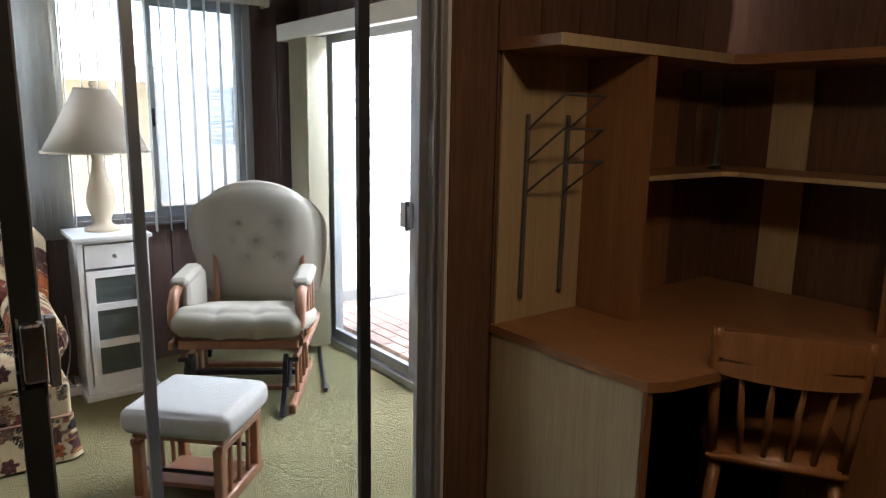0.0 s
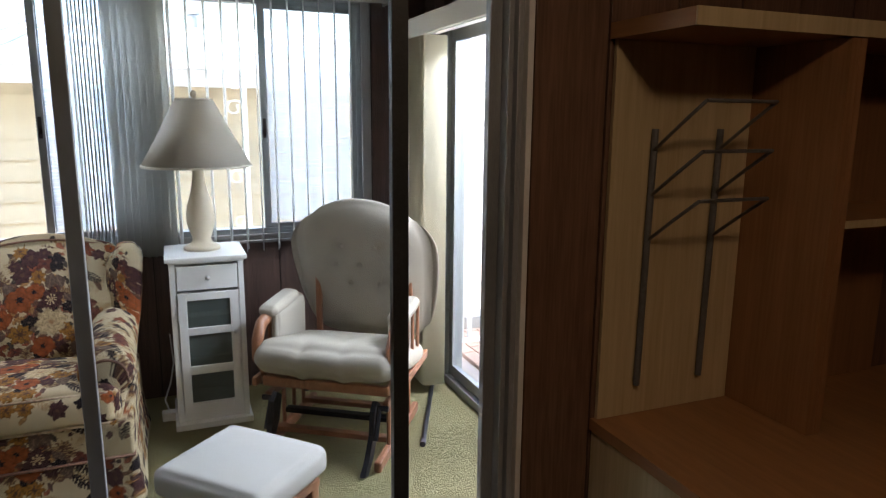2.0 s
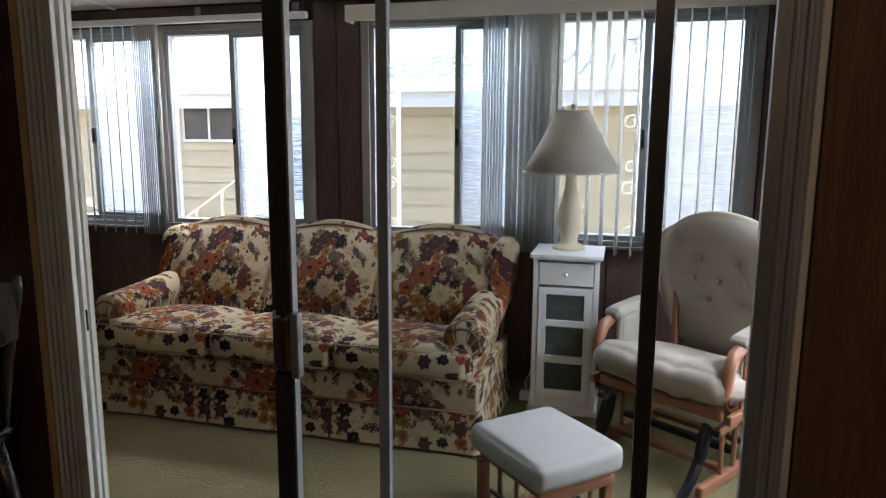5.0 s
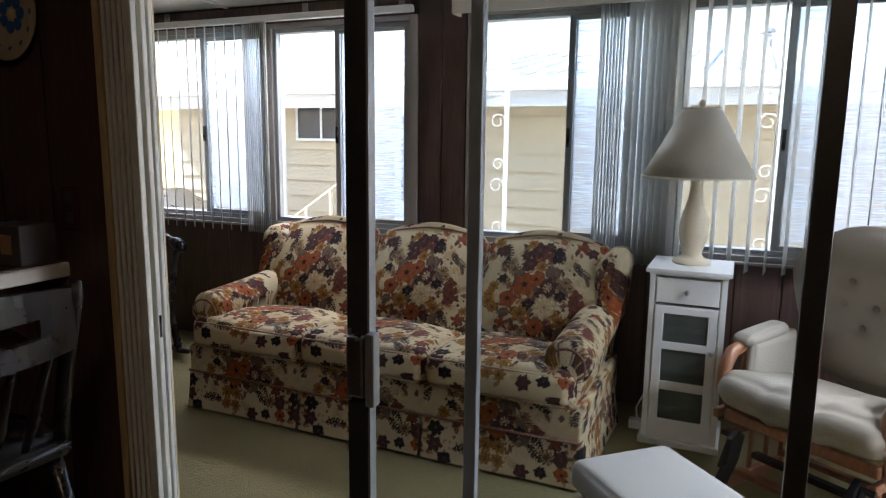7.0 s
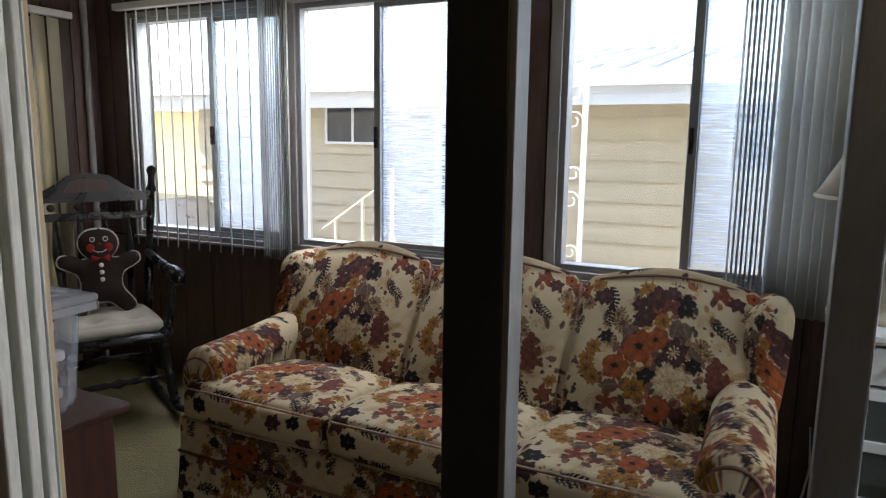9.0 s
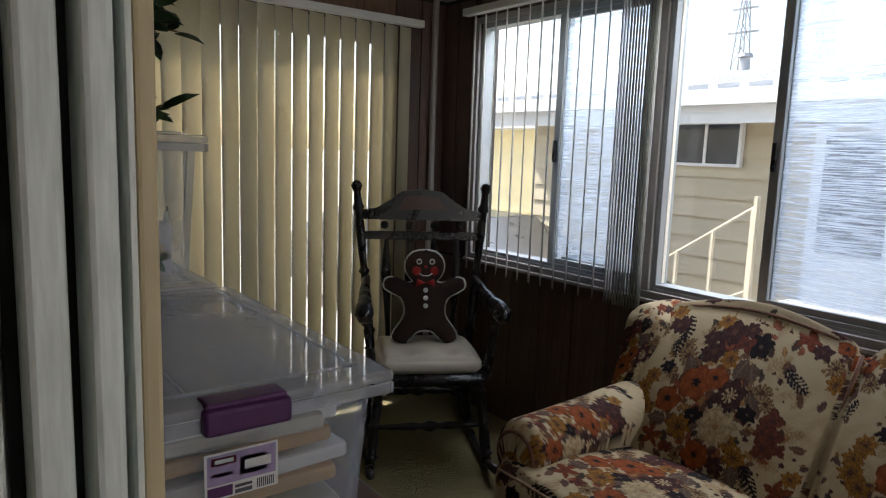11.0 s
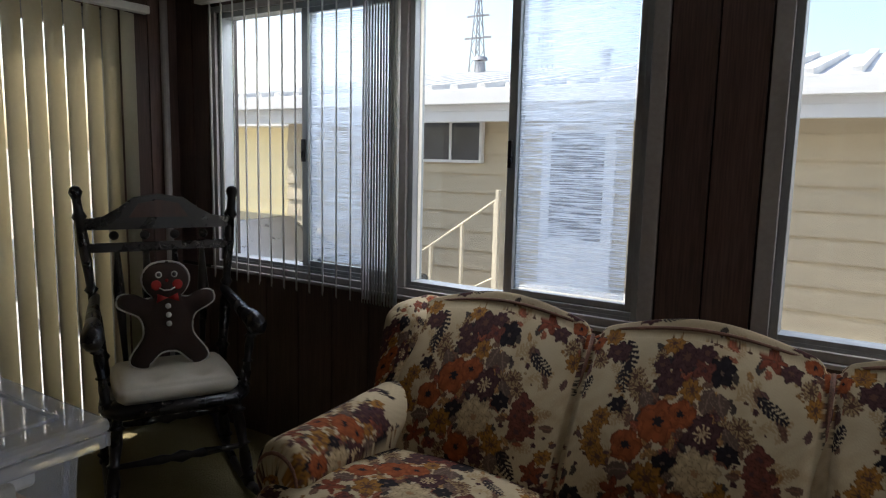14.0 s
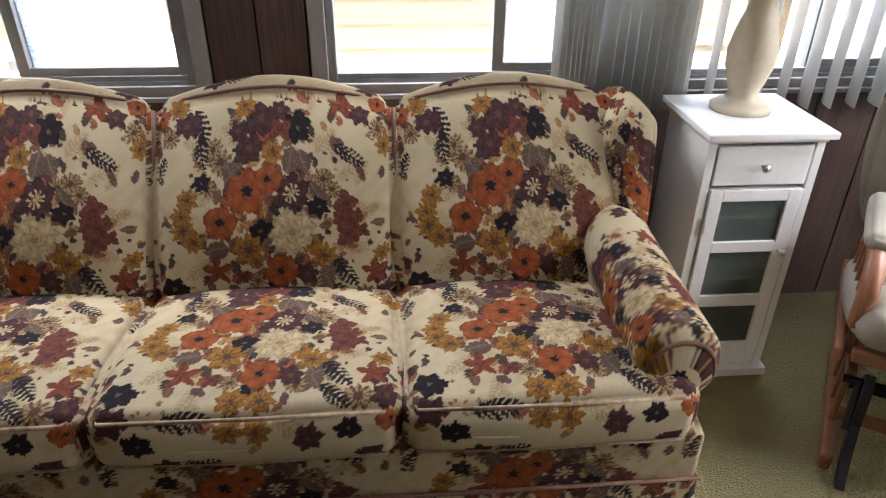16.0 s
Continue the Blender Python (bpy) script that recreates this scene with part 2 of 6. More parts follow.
M_SLAT = slat_mat("white_vinyl_slat", (0.80, 0.80, 0.77), 0.66)
M_SLATC = slat_mat("cream_vinyl_slat", (0.62, 0.58, 0.44), 0.25)
M_PRINT = print_mat("floral_cotton")
M_WELTPALE = mat("cream_piping", (0.50, 0.40, 0.27), second=(0.20, 0.10, 0.055), rough=0.8, scale=14, fine=60)
M_WELT = mat("brown_piping", (0.16, 0.075, 0.045), rough=0.8, vary=0.5, scale=30, fine=300)
M_TAUPE = mat("taupe_microfibre", (0.36, 0.325, 0.27), rough=0.9, vary=0.10, scale=7, fine=260, bump=0.25, spec=0.2)
M_IVORY = mat("ivory_cotton", (0.62, 0.57, 0.47), rough=0.9, vary=0.08, scale=9, fine=260, bump=0.25, spec=0.2)
M_OTTO = mat("pale_grey_cotton", (0.45, 0.43, 0.40), rough=0.9, vary=0.06, scale=6, fine=260, bump=0.25, spec=0.2)
M_LAMP = mat("ivory_ceramic", (0.66, 0.57, 0.42), rough=0.4, vary=0.08, scale=9, fine=60, bump=0.06)
M_SHADE = slat_mat("linen_shade", (0.76, 0.71, 0.61), 0.45)
M_STEEL = mat("brushed_steel", (0.55, 0.55, 0.55), rough=0.3, metal=1.0, vary=0.1)
M_GREYMETAL = mat("grey_rod", (0.20, 0.20, 0.20), rough=0.45, metal=0.5, vary=0.15, scale=20)
M_DARKMETAL = mat("dark_mechanism", (0.03, 0.03, 0.035), rough=0.4, metal=0.7)
M_BIN = plastic_mat("clear_plastic", (0.86, 0.90, 0.98), 0.74)
M_BAG = plastic_mat("crumpled_bag", (0.42, 0.46, 0.56), 0.25)
M_SAGE = mat("printed_sage", (0.26, 0.36, 0.22), rough=0.7, rand=0.3)
M_PAVER = mat("pinkish_gravel", (0.42, 0.34, 0.30), rough=0.9, vary=0.2, scale=5, fine=45, bump=0.4)
M_LID = plastic_mat("clear_plastic_lid", (0.92, 0.93, 0.97), 0.70, 0.20)
M_PURPLE = mat("purple_plastic", (0.085, 0.010, 0.095), rough=0.42, vary=0.1, scale=10)
M_PAPER = mat("paper_white", (0.76, 0.74, 0.70), rough=0.8, vary=0.08, scale=8)
M_INK = mat("ink_grey", (0.10, 0.09, 0.10), rough=0.7)
M_MAUVE = mat("label_mauve", (0.40, 0.30, 0.48), rough=0.5)
M_RED = mat("red_felt", (0.42, 0.025, 0.02), rough=0.8, scale=30)
M_BLUE = mat("blue_plastic", (0.04, 0.14, 0.42), rough=0.4)
M_TAN = mat("kraft_card", (0.56, 0.36, 0.18), rough=0.8)
M_GINGER = mat("brown_felt", (0.040, 0.022, 0.017), rough=0.9, vary=0.2, scale=20, fine=250, bump=0.3)
M_LEAF = mat("silk_leaf", (0.040, 0.085, 0.028), second=(0.022, 0.05, 0.018), rough=0.4, scale=14, fine=60, rand=0.3)
M_TWIG = mat("twig_bark", (0.12, 0.075, 0.04), rough=0.8, scale=30)
M_SIDING = mat("tan_siding", (0.44, 0.37, 0.255), rough=0.6, vary=0.09, scale=2, fine=40, bump=0.1, stretch=(0.4, 1, 6), rand=0.06)
M_YELLOW = mat("yellow_siding", (0.78, 0.68, 0.40), rough=0.6, vary=0.06, scale=2, fine=40, bump=0.1, rand=0.05)
M_FASCIA = mat("white_fascia", (0.62, 0.62, 0.61), rough=0.55, vary=0.08, scale=3, fine=30, bump=0.2, stretch=(0.6, 1, 8))
M_ROOF = mat("white_metal_roof", (0.54, 0.54, 0.53), rough=0.6, vary=0.3, scale=1.2, fine=14, bump=0.15, stretch=(1, 0.25, 1))
M_RAIL = mat("cream_rail_paint", (0.58, 0.51, 0.38), rough=0.6, vary=0.1, scale=6, fine=60)
M_CONC = mat("grey_concrete", (0.36, 0.35, 0.33), rough=0.85, vary=0.15, scale=1.2, fine=60, bump=0.25)
M_GROUND = mat("dusty_ground", (0.30, 0.27, 0.22), rough=0.95, vary=0.2, scale=0.3, fine=20, bump=0.3)
M_DARKWIN = mat("dark_pane", (0.045, 0.05, 0.06), rough=0.12, vary=0.3, scale=4, bump=0)
M_CAR = mat("dark_car_paint", (0.05, 0.055, 0.06), rough=0.2, vary=0.1, scale=3, bump=0)
M_PYLON = mat("galvanised_steel", (0.30, 0.31, 0.33), rough=0.6, metal=0.3)
M_BRICK = mat("red_paver", (0.40, 0.26, 0.20), rough=0.85, vary=0.15, scale=8, fine=90, bump=0.3, rand=0.15)
M_FOLIAGE = mat("distant_foliage", (0.07, 0.09, 0.05), rough=0.9, vary=0.4, scale=1.0, fine=8)


# ---- building helpers ----
def box(bm, x0, x1, y0, y1, z0, z1, bev=0.0, m=None):
    r = bmesh.ops.create_cube(bm, size=1)
    vs = r["verts"]
    for v in vs:
        v.co = Vector((x0 + (v.co.x + .5) * (x1 - x0), y0 + (v.co.y + .5) * (y1 - y0), z0 + (v.co.z + .5) * (z1 - z0)))
        if m is not None:
            v.co = m @ v.co
    if bev:
        es = list({e for v in vs for e in v.link_edges})
        bmesh.ops.bevel(bm, geom=es, offset=bev, segments=2, affect="EDGES", profile=0.5)
    return bm


def rod(bm, p, q, r0, r1=None, seg=12):
    """A tapered round bar from p to q."""
    p, q = Vector(p), Vector(q)
    d = q - p
    m = Matrix.Translation((p + q) / 2) @ d.to_track_quat("Z", "Y").to_matrix().to_4x4()
    bmesh.ops.create_cone(bm, cap_ends=True, segments=seg, radius1=r0, radius2=r0 if r1 is None else r1, depth=d.length, matrix=m)
    return bm


def tube(bm, pts, r, seg=8):
    """A round tube along a smooth line of points; r may be a list."""
    pts = [Vector(p) for p in pts]
    rings = []
    for i, p in enumerate(pts):
        d = (pts[min(i + 1, len(pts) - 1)] - pts[max(i - 1, 0)]).normalized()
        a = d.orthogonal().normalized() if abs(d.z) > 0.95 else d.cross(Vector((0, 0, 1))).normalized()
        b = d.cross(a)
        rr = r[i] if isinstance(r, (list, tuple)) else r
        rings.append([bm.verts.new(p + rr * (math.cos(2 * math.pi * k / seg) * a + math.sin(2 * math.pi * k / seg) * b)) for k in range(seg)])
    for A, B in zip(rings, rings[1:]):
        for k in range(seg):
            bm.faces.new((A[k], A[(k + 1) % seg], B[(k + 1) % seg], B[k]))
    bm.faces.new(rings[0][::-1])
    bm.faces.new(rings[-1])
    return bm


def lathe(bm, prof, at=(0, 0, 0), seg=28, m=None):
    """Turns a profile of (radius, height) round the upright axis at a place."""
    base = Matrix.Translation(at) if m is None else m
    rings = []
    for r, z in prof:
        rings.append([bm.verts.new(base @ Vector((r * math.cos(2 * math.pi * k / seg), r * math.sin(2 * math.pi * k / seg), z))) for k in range(seg)])
    for A, B in zip(rings, rings[1:]):
        for k in range(seg):
            bm.faces.new((A[k], A[(k + 1) % seg], B[(k + 1) % seg], B[k]))
    if prof[0][0] > 1e-4:
        bm.faces.new(rings[0][::-1])
    if prof[-1][0] > 1e-4:
        bm.faces.new(rings[-1])
    return bm


def turned(bm, p, q, beads, r=0.018, seg=12):
    """A turned spindle from p to q: beads are (place along 0..1, radius factor)."""
    p, q = Vector(p), Vector(q)
    d = q - p
    m = Matrix.Translation(p) @ d.to_track_quat("Z", "Y").to_matrix().to_4x4()
    return lathe(bm, [(max(r * f, 0.0005), d.length * a) for a, f in beads], seg=seg, m=m)


def prism(bm, pts, lo, hi, axis="z", m=None):
    """A flat outline given as 2D points, pushed out from lo to hi along an axis."""
    def at(a, b, c):
        v = Vector({"z": (a, b, c), "y": (a, c, b), "x": (c, a, b)}[axis])
        return m @ v if m is not None else v
    A = [bm.verts.new(at(a, b, lo)) for a, b in pts]
    B = [bm.verts.new(at(a, b, hi)) for a, b in pts]
    n = len(pts)
    bm.faces.new(A[::-1])
    bm.faces.new(B)
    for k in range(n):
        bm.faces.new((A[k], A[(k + 1) % n], B[(k + 1) % n], B[k]))
    return bm


def part(name, bm, material, parent=None, label="", smooth=False, m=None):
    me = bpy.data.meshes.new(name)
    bmesh.ops.recalc_face_normals(bm, faces=bm.faces)
    if smooth:
        for f in bm.faces:
            f.smooth = True
    bm.to_mesh(me)
    bm.free()
    me.materials.append(material)
    ob = new(name, me)
    ob.parent = parent
    if m is not None:
        ob.matrix_basis = m
    if label:
        ob["label"] = label
    return ob


def B():
    return bmesh.new()


def piece(name, mesh, parent, m):
    ob = new(name, mesh)
    ob.parent = parent
    ob.matrix_basis = m
    return ob


def thing(name, label, category, m=None, group="", kind=""):
    e = new(name)
    e.empty_display_size = 0.1
    e.matrix_basis = m if m is not None else Matrix()
    return tagged(e, label, category, group, kind)


def setting(name, bm, material, label=""):
    return tagged(part(name, bm, material), label, "", "", "structure")


def mesh_of(bm, material, name="piece"):
    me = bpy.data.meshes.new(name)
    bmesh.ops.recalc_face_normals(bm, faces=bm.faces)
    bm.to_mesh(me)
    bm.free()
    me.materials.append(material)
    return me


def soft_box(w, d, h, r, nx, ny, nz, puff=0.0, shape=None):
    """A cushion: a box of w x d x h about its centre with rounded edges, its faces swollen by puff. Gives vertices, quads and the
    unfolded place of each vertex on the cloth."""
    V, F, C = [], [], []
    half = np.array([w, d, h]) / 2
    inner = np.maximum(half - r, 1e-4)

    def face(ax, sign, a, b, na, nb):
        base = sum(len(v) for v in V)
        ga, gb = np.meshgrid(np.linspace(-1, 1, na + 1), np.linspace(-1, 1, nb + 1), indexing="ij")
        p = np.zeros(ga.shape + (3,))
        p[..., a], p[..., b], p[..., ax] = ga * half[a], gb * half[b], sign * half[ax]
        q = np.clip(p, -inner, inner)
        v = p - q
        n = v / np.maximum(np.linalg.norm(v, axis=-1, keepdims=True), 1e-9)
        o = q + n * r
        o[..., ax] += sign * puff * (1 - ga ** 2) ** 0.6 * (1 - gb ** 2) ** 0.6
        if ax == 2:
            c = np.stack([p[..., 0], p[..., 1]], -1)
        elif ax == 1:
            c = np.stack([p[..., 0], sign * (d / 2 + h / 2 - p[..., 2])], -1) if sign > 0 else np.stack([p[..., 0], -d / 2 - h / 2 + p[..., 2]], -1)
        else:
            c = np.stack([sign * (w / 2 + h / 2 - p[..., 2]), p[..., 1]], -1)
        V.append(o.reshape(-1, 3))
        C.append(c.reshape(-1, 2))
        i = np.arange(na)[:, None] * (nb + 1) + np.arange(nb)[None] + base
        quad = np.stack([i, i + nb + 1, i + nb + 2, i + 1], -1).reshape(-1, 4)
        flip = (sign > 0) != ((ax, a, b) in ((2, 0, 1), (0, 1, 2), (1, 2, 0)))
        F.append(quad[:, ::-1] if flip else quad)
    face(2, 1, 0, 1, nx, ny)
    face(2, -1, 0, 1, nx, ny)
    face(1, -1, 0, 2, nx, nz)
    face(1, 1, 0, 2, nx, nz)
    face(0, 1, 1, 2, ny, nz)
    face(0, -1, 1, 2, ny, nz)
    V, F, C = np.concatenate(V), np.concatenate(F), np.concatenate(C)
    _, first, inv = np.unique(np.round(V, 5), axis=0, return_index=True, return_inverse=True)
    V, C, F = V[first], C[first], inv.ravel()[F]
    if shape:
        V = shape(V)
    return V, F, C


def grid_mesh(name, V, F, material, parent, colors=None, label="", m=None):
    me = bpy.data.meshes.new(name)
    me.from_pydata(V.tolist(), [], F.tolist())
    me.materials.append(material)
    me.polygons.foreach_set("use_smooth", [True] * len(me.polygons))
    if colors is not None:
        at = me.color_attributes.new("print", "FLOAT_COLOR", "POINT")
        at.data.foreach_set("color", np.concatenate([colors, np.ones((len(colors), 1))], 1).astype(np.float32).ravel())
    me.update()
    ob = new(name, me)
    ob.parent = parent
    if m is not None:
        ob.matrix_basis = m
    if label:
        ob["label"] = label
    return ob


def ease(a, b, n):
    return [a + (b - a) * i / (n - 1) for i in range(n)]


# ---- the sunroom and the den: floors, walls, ceilings ----
XL, XR, YD, YN, YW = -2.80, 2.42, 1.66, 1.711, 3.96
setting("floor_sunroom", box(B(), XL - .1, XR + .1, 1.70, 4.08, -0.12, 0.0), M_CARPET, "sage green sculptured carpet")
setting("floor_den", box(B(), -3.5, 3.45, -3.1, 1.70, -0.12, 0.0), M_DENFLOOR, "brown carpet")
cb = B()
prism(cb, [(1.60, 2.28), (4.10, 2.175), (4.10, 2.30), (1.60, 2.40)], XL - .1, XR + .1, "x")
for gx in (-1.7, -0.5, 0.7, 1.9):
    prism(cb, [(1.75, 2.263), (3.95, 2.170), (3.95, 2.182), (1.75, 2.275)], gx - .012, gx + .012, "x")
setting("ceiling_sunroom", cb, M_CEIL, "off-white painted ceiling with joint strips")
setting("ceiling_den", box(B(), -3.5, 3.45, -3.1, 1.60, 2.30, 2.40), M_CEIL, "off-white ceiling")

WIN = ((-2.50, -0.40), (0.00, 2.05))
ZS, ZH = 0.84, 2.03
wall_w = B()
box(wall_w, XL - .1, XR + .1, YW, 4.08, 0, ZS)
box(wall_w, XL - .1, XR + .1, YW, 4.08, ZH, 2.30)
for a, b in ((XL - .1, WIN[0][0]), (WIN[0][1], WIN[1][0]), (WIN[1][1], XR + .1)):
    box(wall_w, a, b, YW, 4.08, ZS, ZH)
wall_window = setting("wall_windows", wall_w, M_GROOVE, "dark wood-panelled wall under the windows")

wall_e = B()
EY0, EY1, EZ = 2.05, 3.66, 1.92
box(wall_e, XR, XR + .1, EY1, 4.08, 0, 2.30)
box(wall_e, XR, XR + .1, YN, EY0, 0, 2.30)
box(wall_e, XR, XR + .1, EY0, EY1, EZ, 2.30)
wall_end = setting("wall_patio_end", wall_e, M_GROOVE, "dark wood-panelled end wall with a patio door")

wall_l = B()
LY0, LY1, LZ = 1.90, 3.62, 2.00
box(wall_l, XL - .1, XL, LY1, 4.08, 0, 2.30)
box(wall_l, XL - .1, XL, YN, LY0, 0, 2.30)
box(wall_l, XL - .1, XL, LY0, LY1, LZ, 2.30)
wall_left = setting("wall_blind_end", wall_l, M_GROOVE, "dark wood-panelled end wall behind the blinds")

DX0, DX1, DZ = -0.03, 1.79, 2.02
wall_d = B()
box(wall_d, -3.5, -0.10, YD, YN, 0, 2.40)
box(wall_d, DX1 + .015, 3.45, YD, YN, 0, 2.40)
box(wall_d, -0.10, DX1 + .015, YD, YN, DZ, 2.40)
wall_den = setting("wall_den_front", wall_d, M_GROOVE, "dark wood-panelled wall with a sliding glass door")
for nm, v in (("wall_den_right", (3.35, 3.45, -3.1, YD)), ("wall_den_left", (-3.5, -3.4, -3.1, YD)), ("wall_den_back", (-3.4, 3.35, -3.1, -3.0))):
    setting(nm, box(B(), *v, 0, 2.30), M_DEN, "brown wood-panelled wall")


def boards(parent, a0, a1, z0, z1, at, axis, material, width=0.2, sign=-1):
    """Upright panelling boards with dark joints, on a wall that runs along x or y."""
    n = max(1, round((a1 - a0) / width))
    w = (a1 - a0) / n
    me = mesh_of(box(B(), -w / 2 + .003, w / 2 - .003, -0.005, 0.005, -(z1 - z0) / 2, (z1 - z0) / 2, 0.0015), material, "panel_board")
    for k in range(n):
        c = a0 + (k + .5) * w
        m = pose(c, at + sign * .005, (z0 + z1) / 2) if axis == "x" else pose(at + sign * .005, c, (z0 + z1) / 2, 0, 0, 90)
        piece("panel_board", me, parent, m)


# casings and sills round each pair of windows
for i, (a, b) in enumerate(WIN):
    c = B()
    box(c, a - .05, a, YW - .014, YW + .004, ZS - .03, ZH + .03, .003)
    box(c, b, b + .05, YW - .014, YW + .004, ZS - .03, ZH + .03, .003)
    box(c, a, b, YW - .014, YW + .004, ZH, ZH + .03, .003)
    box(c, a, b, YW - .014, YW + .004, ZS - .03, ZS, .003)
    box(c, a - .05, b + .05, YW - .03, YW + .004, ZS - .045, ZS - .03, .003)
    setting(f"trim_window_pair_{i + 1}", c, M_CASING, "grey painted window casing")


def window(name, x0, x1, meet, film=True):
    """A sliding window: outer frame, fixed pane, sliding sash in front, film on the sliding pane."""
    w = thing(name, "aluminium sliding window with a clear and a streaky filmed pane", "window", pose((x0 + x1) / 2, YW + .05, ZS), kind="structure")
    h, hw, mx = ZH - ZS, (x1 - x0) / 2, meet - (x0 + x1) / 2
    f = B()
    box(f, -hw, -hw + .025, -.045, .03, 0, h, .002)
    box(f, hw - .025, hw, -.045, .03, 0, h, .002)
    box(f, -hw + .025, hw - .025, -.045, .03, 0, .028, .002)
    box(f, -hw + .025, hw - .025, -.045, .03, h - .025, h, .002)
    box(f, -hw + .025, hw - .025, -.050, -.045, 0, .012)
    part("frame", f, M_ALU, w)
    s = B()
    box(s, mx - .022, mx + .012, -.035, -.012, .028, h - .025, .002)
    box(s, hw - .050, hw - .025, -.035, -.012, .028, h - .025, .002)
    box(s, mx + .012, hw - .05, -.035, -.012, .028, .052, .002)
    box(s, mx + .012, hw - .05, -.035, -.012, h - .047, h - .025, .002)
    sash = part("sash", s, M_ALU, w, "sliding aluminium sash")
    part("latch", box(B(), mx - .015, mx + .002, -.05, -.035, .50, .60, .003), M_BLACK, sash, "small black latch")
    g = part("fixed_pane", box(B(), -hw + .025, mx - .005, .008, .012, .028, h - .025), M_GLASS, w)
    g.visible_shadow = False
    g = part("sliding_pane", box(B(), mx + .012, hw - .05, -.024, -.021, .052, h - .047), M_GLASS, w)
    g.visible_shadow = False
    if film:
        g = part("film", box(B(), mx + .018, hw - .06, -.018, -.0172, .060, h - .055), M_FILM, w, "milky streaked plastic film")
    part("mullion_stop", box(B(), mx - .012, mx + .018, -.010, .02, .028, h - .025, .002), M_ALU, w)
    return w


window("window_1", -2.50, -1.42, -1.935)
window("window_2", -1.36, -0.40, -0.895)
window("window_3", 0.00, 1.00, 0.525)
window("window_4", 1.06, 2.05, 1.54)
for i, (a, b) in enumerate(((-1.42, -1.36), (1.00, 1.06))):
    setting(f"trim_mullion_{i + 1}", box(B(), a, b, YW - .010, 4.06, ZS, ZH, .003), M_CASING, "grey post between two windows")
setting("trim_dust_strip", box(B(), -1.338, -1.333, 4.0, 4.02, ZS + .03, ZH - .03), M_VALANCE, "pale strip beside a pane")


# ---- vertical blinds ----
def slat_mesh(w, h, material, bow=0.006):
    me = bpy.data.meshes.new("slat")
    V, F = [], []
    n = 5
    for z in (0, h):
        for s in (0, .0012):
            for k in range(n + 1):
                u = k / n * 2 - 1
                V.append((u * w / 2, bow * (1 - u * u) + s, z))
    m = n + 1
    for k in range(n):
        F += [(k, k + 1, 2 * m + k + 1, 2 * m + k), (m + k, 3 * m + k, 3 * m + k + 1, m + k + 1), (k, m + k, m + k + 1, k + 1)]
    me.from_pydata(V, [], F)
    me.materials.append(material)
    me.polygons.foreach_set("use_smooth", [True] * len(me.polygons))
    return me


def blind(label, track, slats, z0, z1, material, axis="x", depth=3.90, w=0.089, wand=None):
    """A vertical blind: headrail and slats; slats: rows of (place along the rail, turn in degrees)."""
    bl = thing("vertical_blind", label, "blind", pose(0, 0, 0), "vertical blinds")
    if axis == "x":
        part("headrail", box(B(), track[0], track[1], depth - .022, depth + .022, z1 + .006, z1 + .042, .003), M_WHITE, bl, "white headrail")
    else:
        part("headrail", box(B(), depth - .022, depth + .022, track[0], track[1], z1 + .006, z1 + .042, .003), M_WHITE, bl, "white headrail")
    me = slat_mesh(w, z1 - z0, material)
    for a, turn in slats:
        piece("slat", me, bl, pose(a, depth, z0, 0, 0, turn) if axis == "x" else pose(depth, a, z0, 0, 0, turn + 90))
    return bl


rng = random.Random(4)
spread = [(-2.47 + .079 * k, 142 - k + rng.uniform(-3, 3)) for k in range(12)] + [(-1.535 + .0145 * k, 128 + rng.uniform(-3, 3)) for k in range(13)]
blind("white vertical blind drawn open with its slats bunched at one end", (-2.56, -0.36), spread, 0.77, 2.06, M_SLAT)
spread = [(0.685 + .016 * k, 94 + rng.uniform(-3, 3)) for k in range(8)] + [(0.83 + .033 * k, 118 + rng.uniform(-5, 5)) for k in range(8)]
spread += [(1.10 + .080 * k, 80 + rng.uniform(-4, 4)) for k in range(12)]
blind("white vertical blind half drawn with slats turned edge-on", (-0.08, 2.14), spread, 0.765, 2.04, M_SLAT)
spread = [(1.80 + .0835 * k, 21 + rng.uniform(-3, 3)) for k in range(23)]
blind("cream vertical blind drawn shut across a glass door", (1.77, 3.74), spread, 0.05, 2.00, M_SLATC, "y", -2.72, 0.100)
spread = [(3.50 + .017 * k, 82 + rng.uniform(-4, 4)) for k in range(14)]
blind("cream vertical blind bunched beside the patio door", (2.00, 3.80), spread, 0.05, 1.845, M_SLATC, "y", 2.30, 0.12)

for nm, v, lab in (("valance", (-0.10, 2.18, 3.84, 3.852, 2.028, 2.115), "ivory box valance over the window"),):
    va = thing(nm, lab, "valance")
    part("front_board", box(B(), *v, .003), M_VALANCE, va)
    for x in (-0.10, 2.168):
        part("end_board", box(B(), x, x + .012, 3.852, YW - .004, 2.028, 2.115, .002), M_VALANCE, va)
    part("top_board", box(B(), -0.088, 2.168, 3.852, YW - .004, 2.103, 2.115), M_VALANCE, va)
va = thing("valance", "ivory box valance over the patio door", "valance")
part("front_board", box(B(), 2.20, 2.212, 1.95, 3.80, 1.835, 1.925, .003), M_VALANCE, va)
part("end_board", box(B(), 2.212, XR - .014, 3.788, 3.80, 1.835, 1.925, .002), M_VALANCE, va)
part("top_board", box(B(), 2.212, XR - .014, 1.95, 3.788, 1.913, 1.925), M_VALANCE, va)
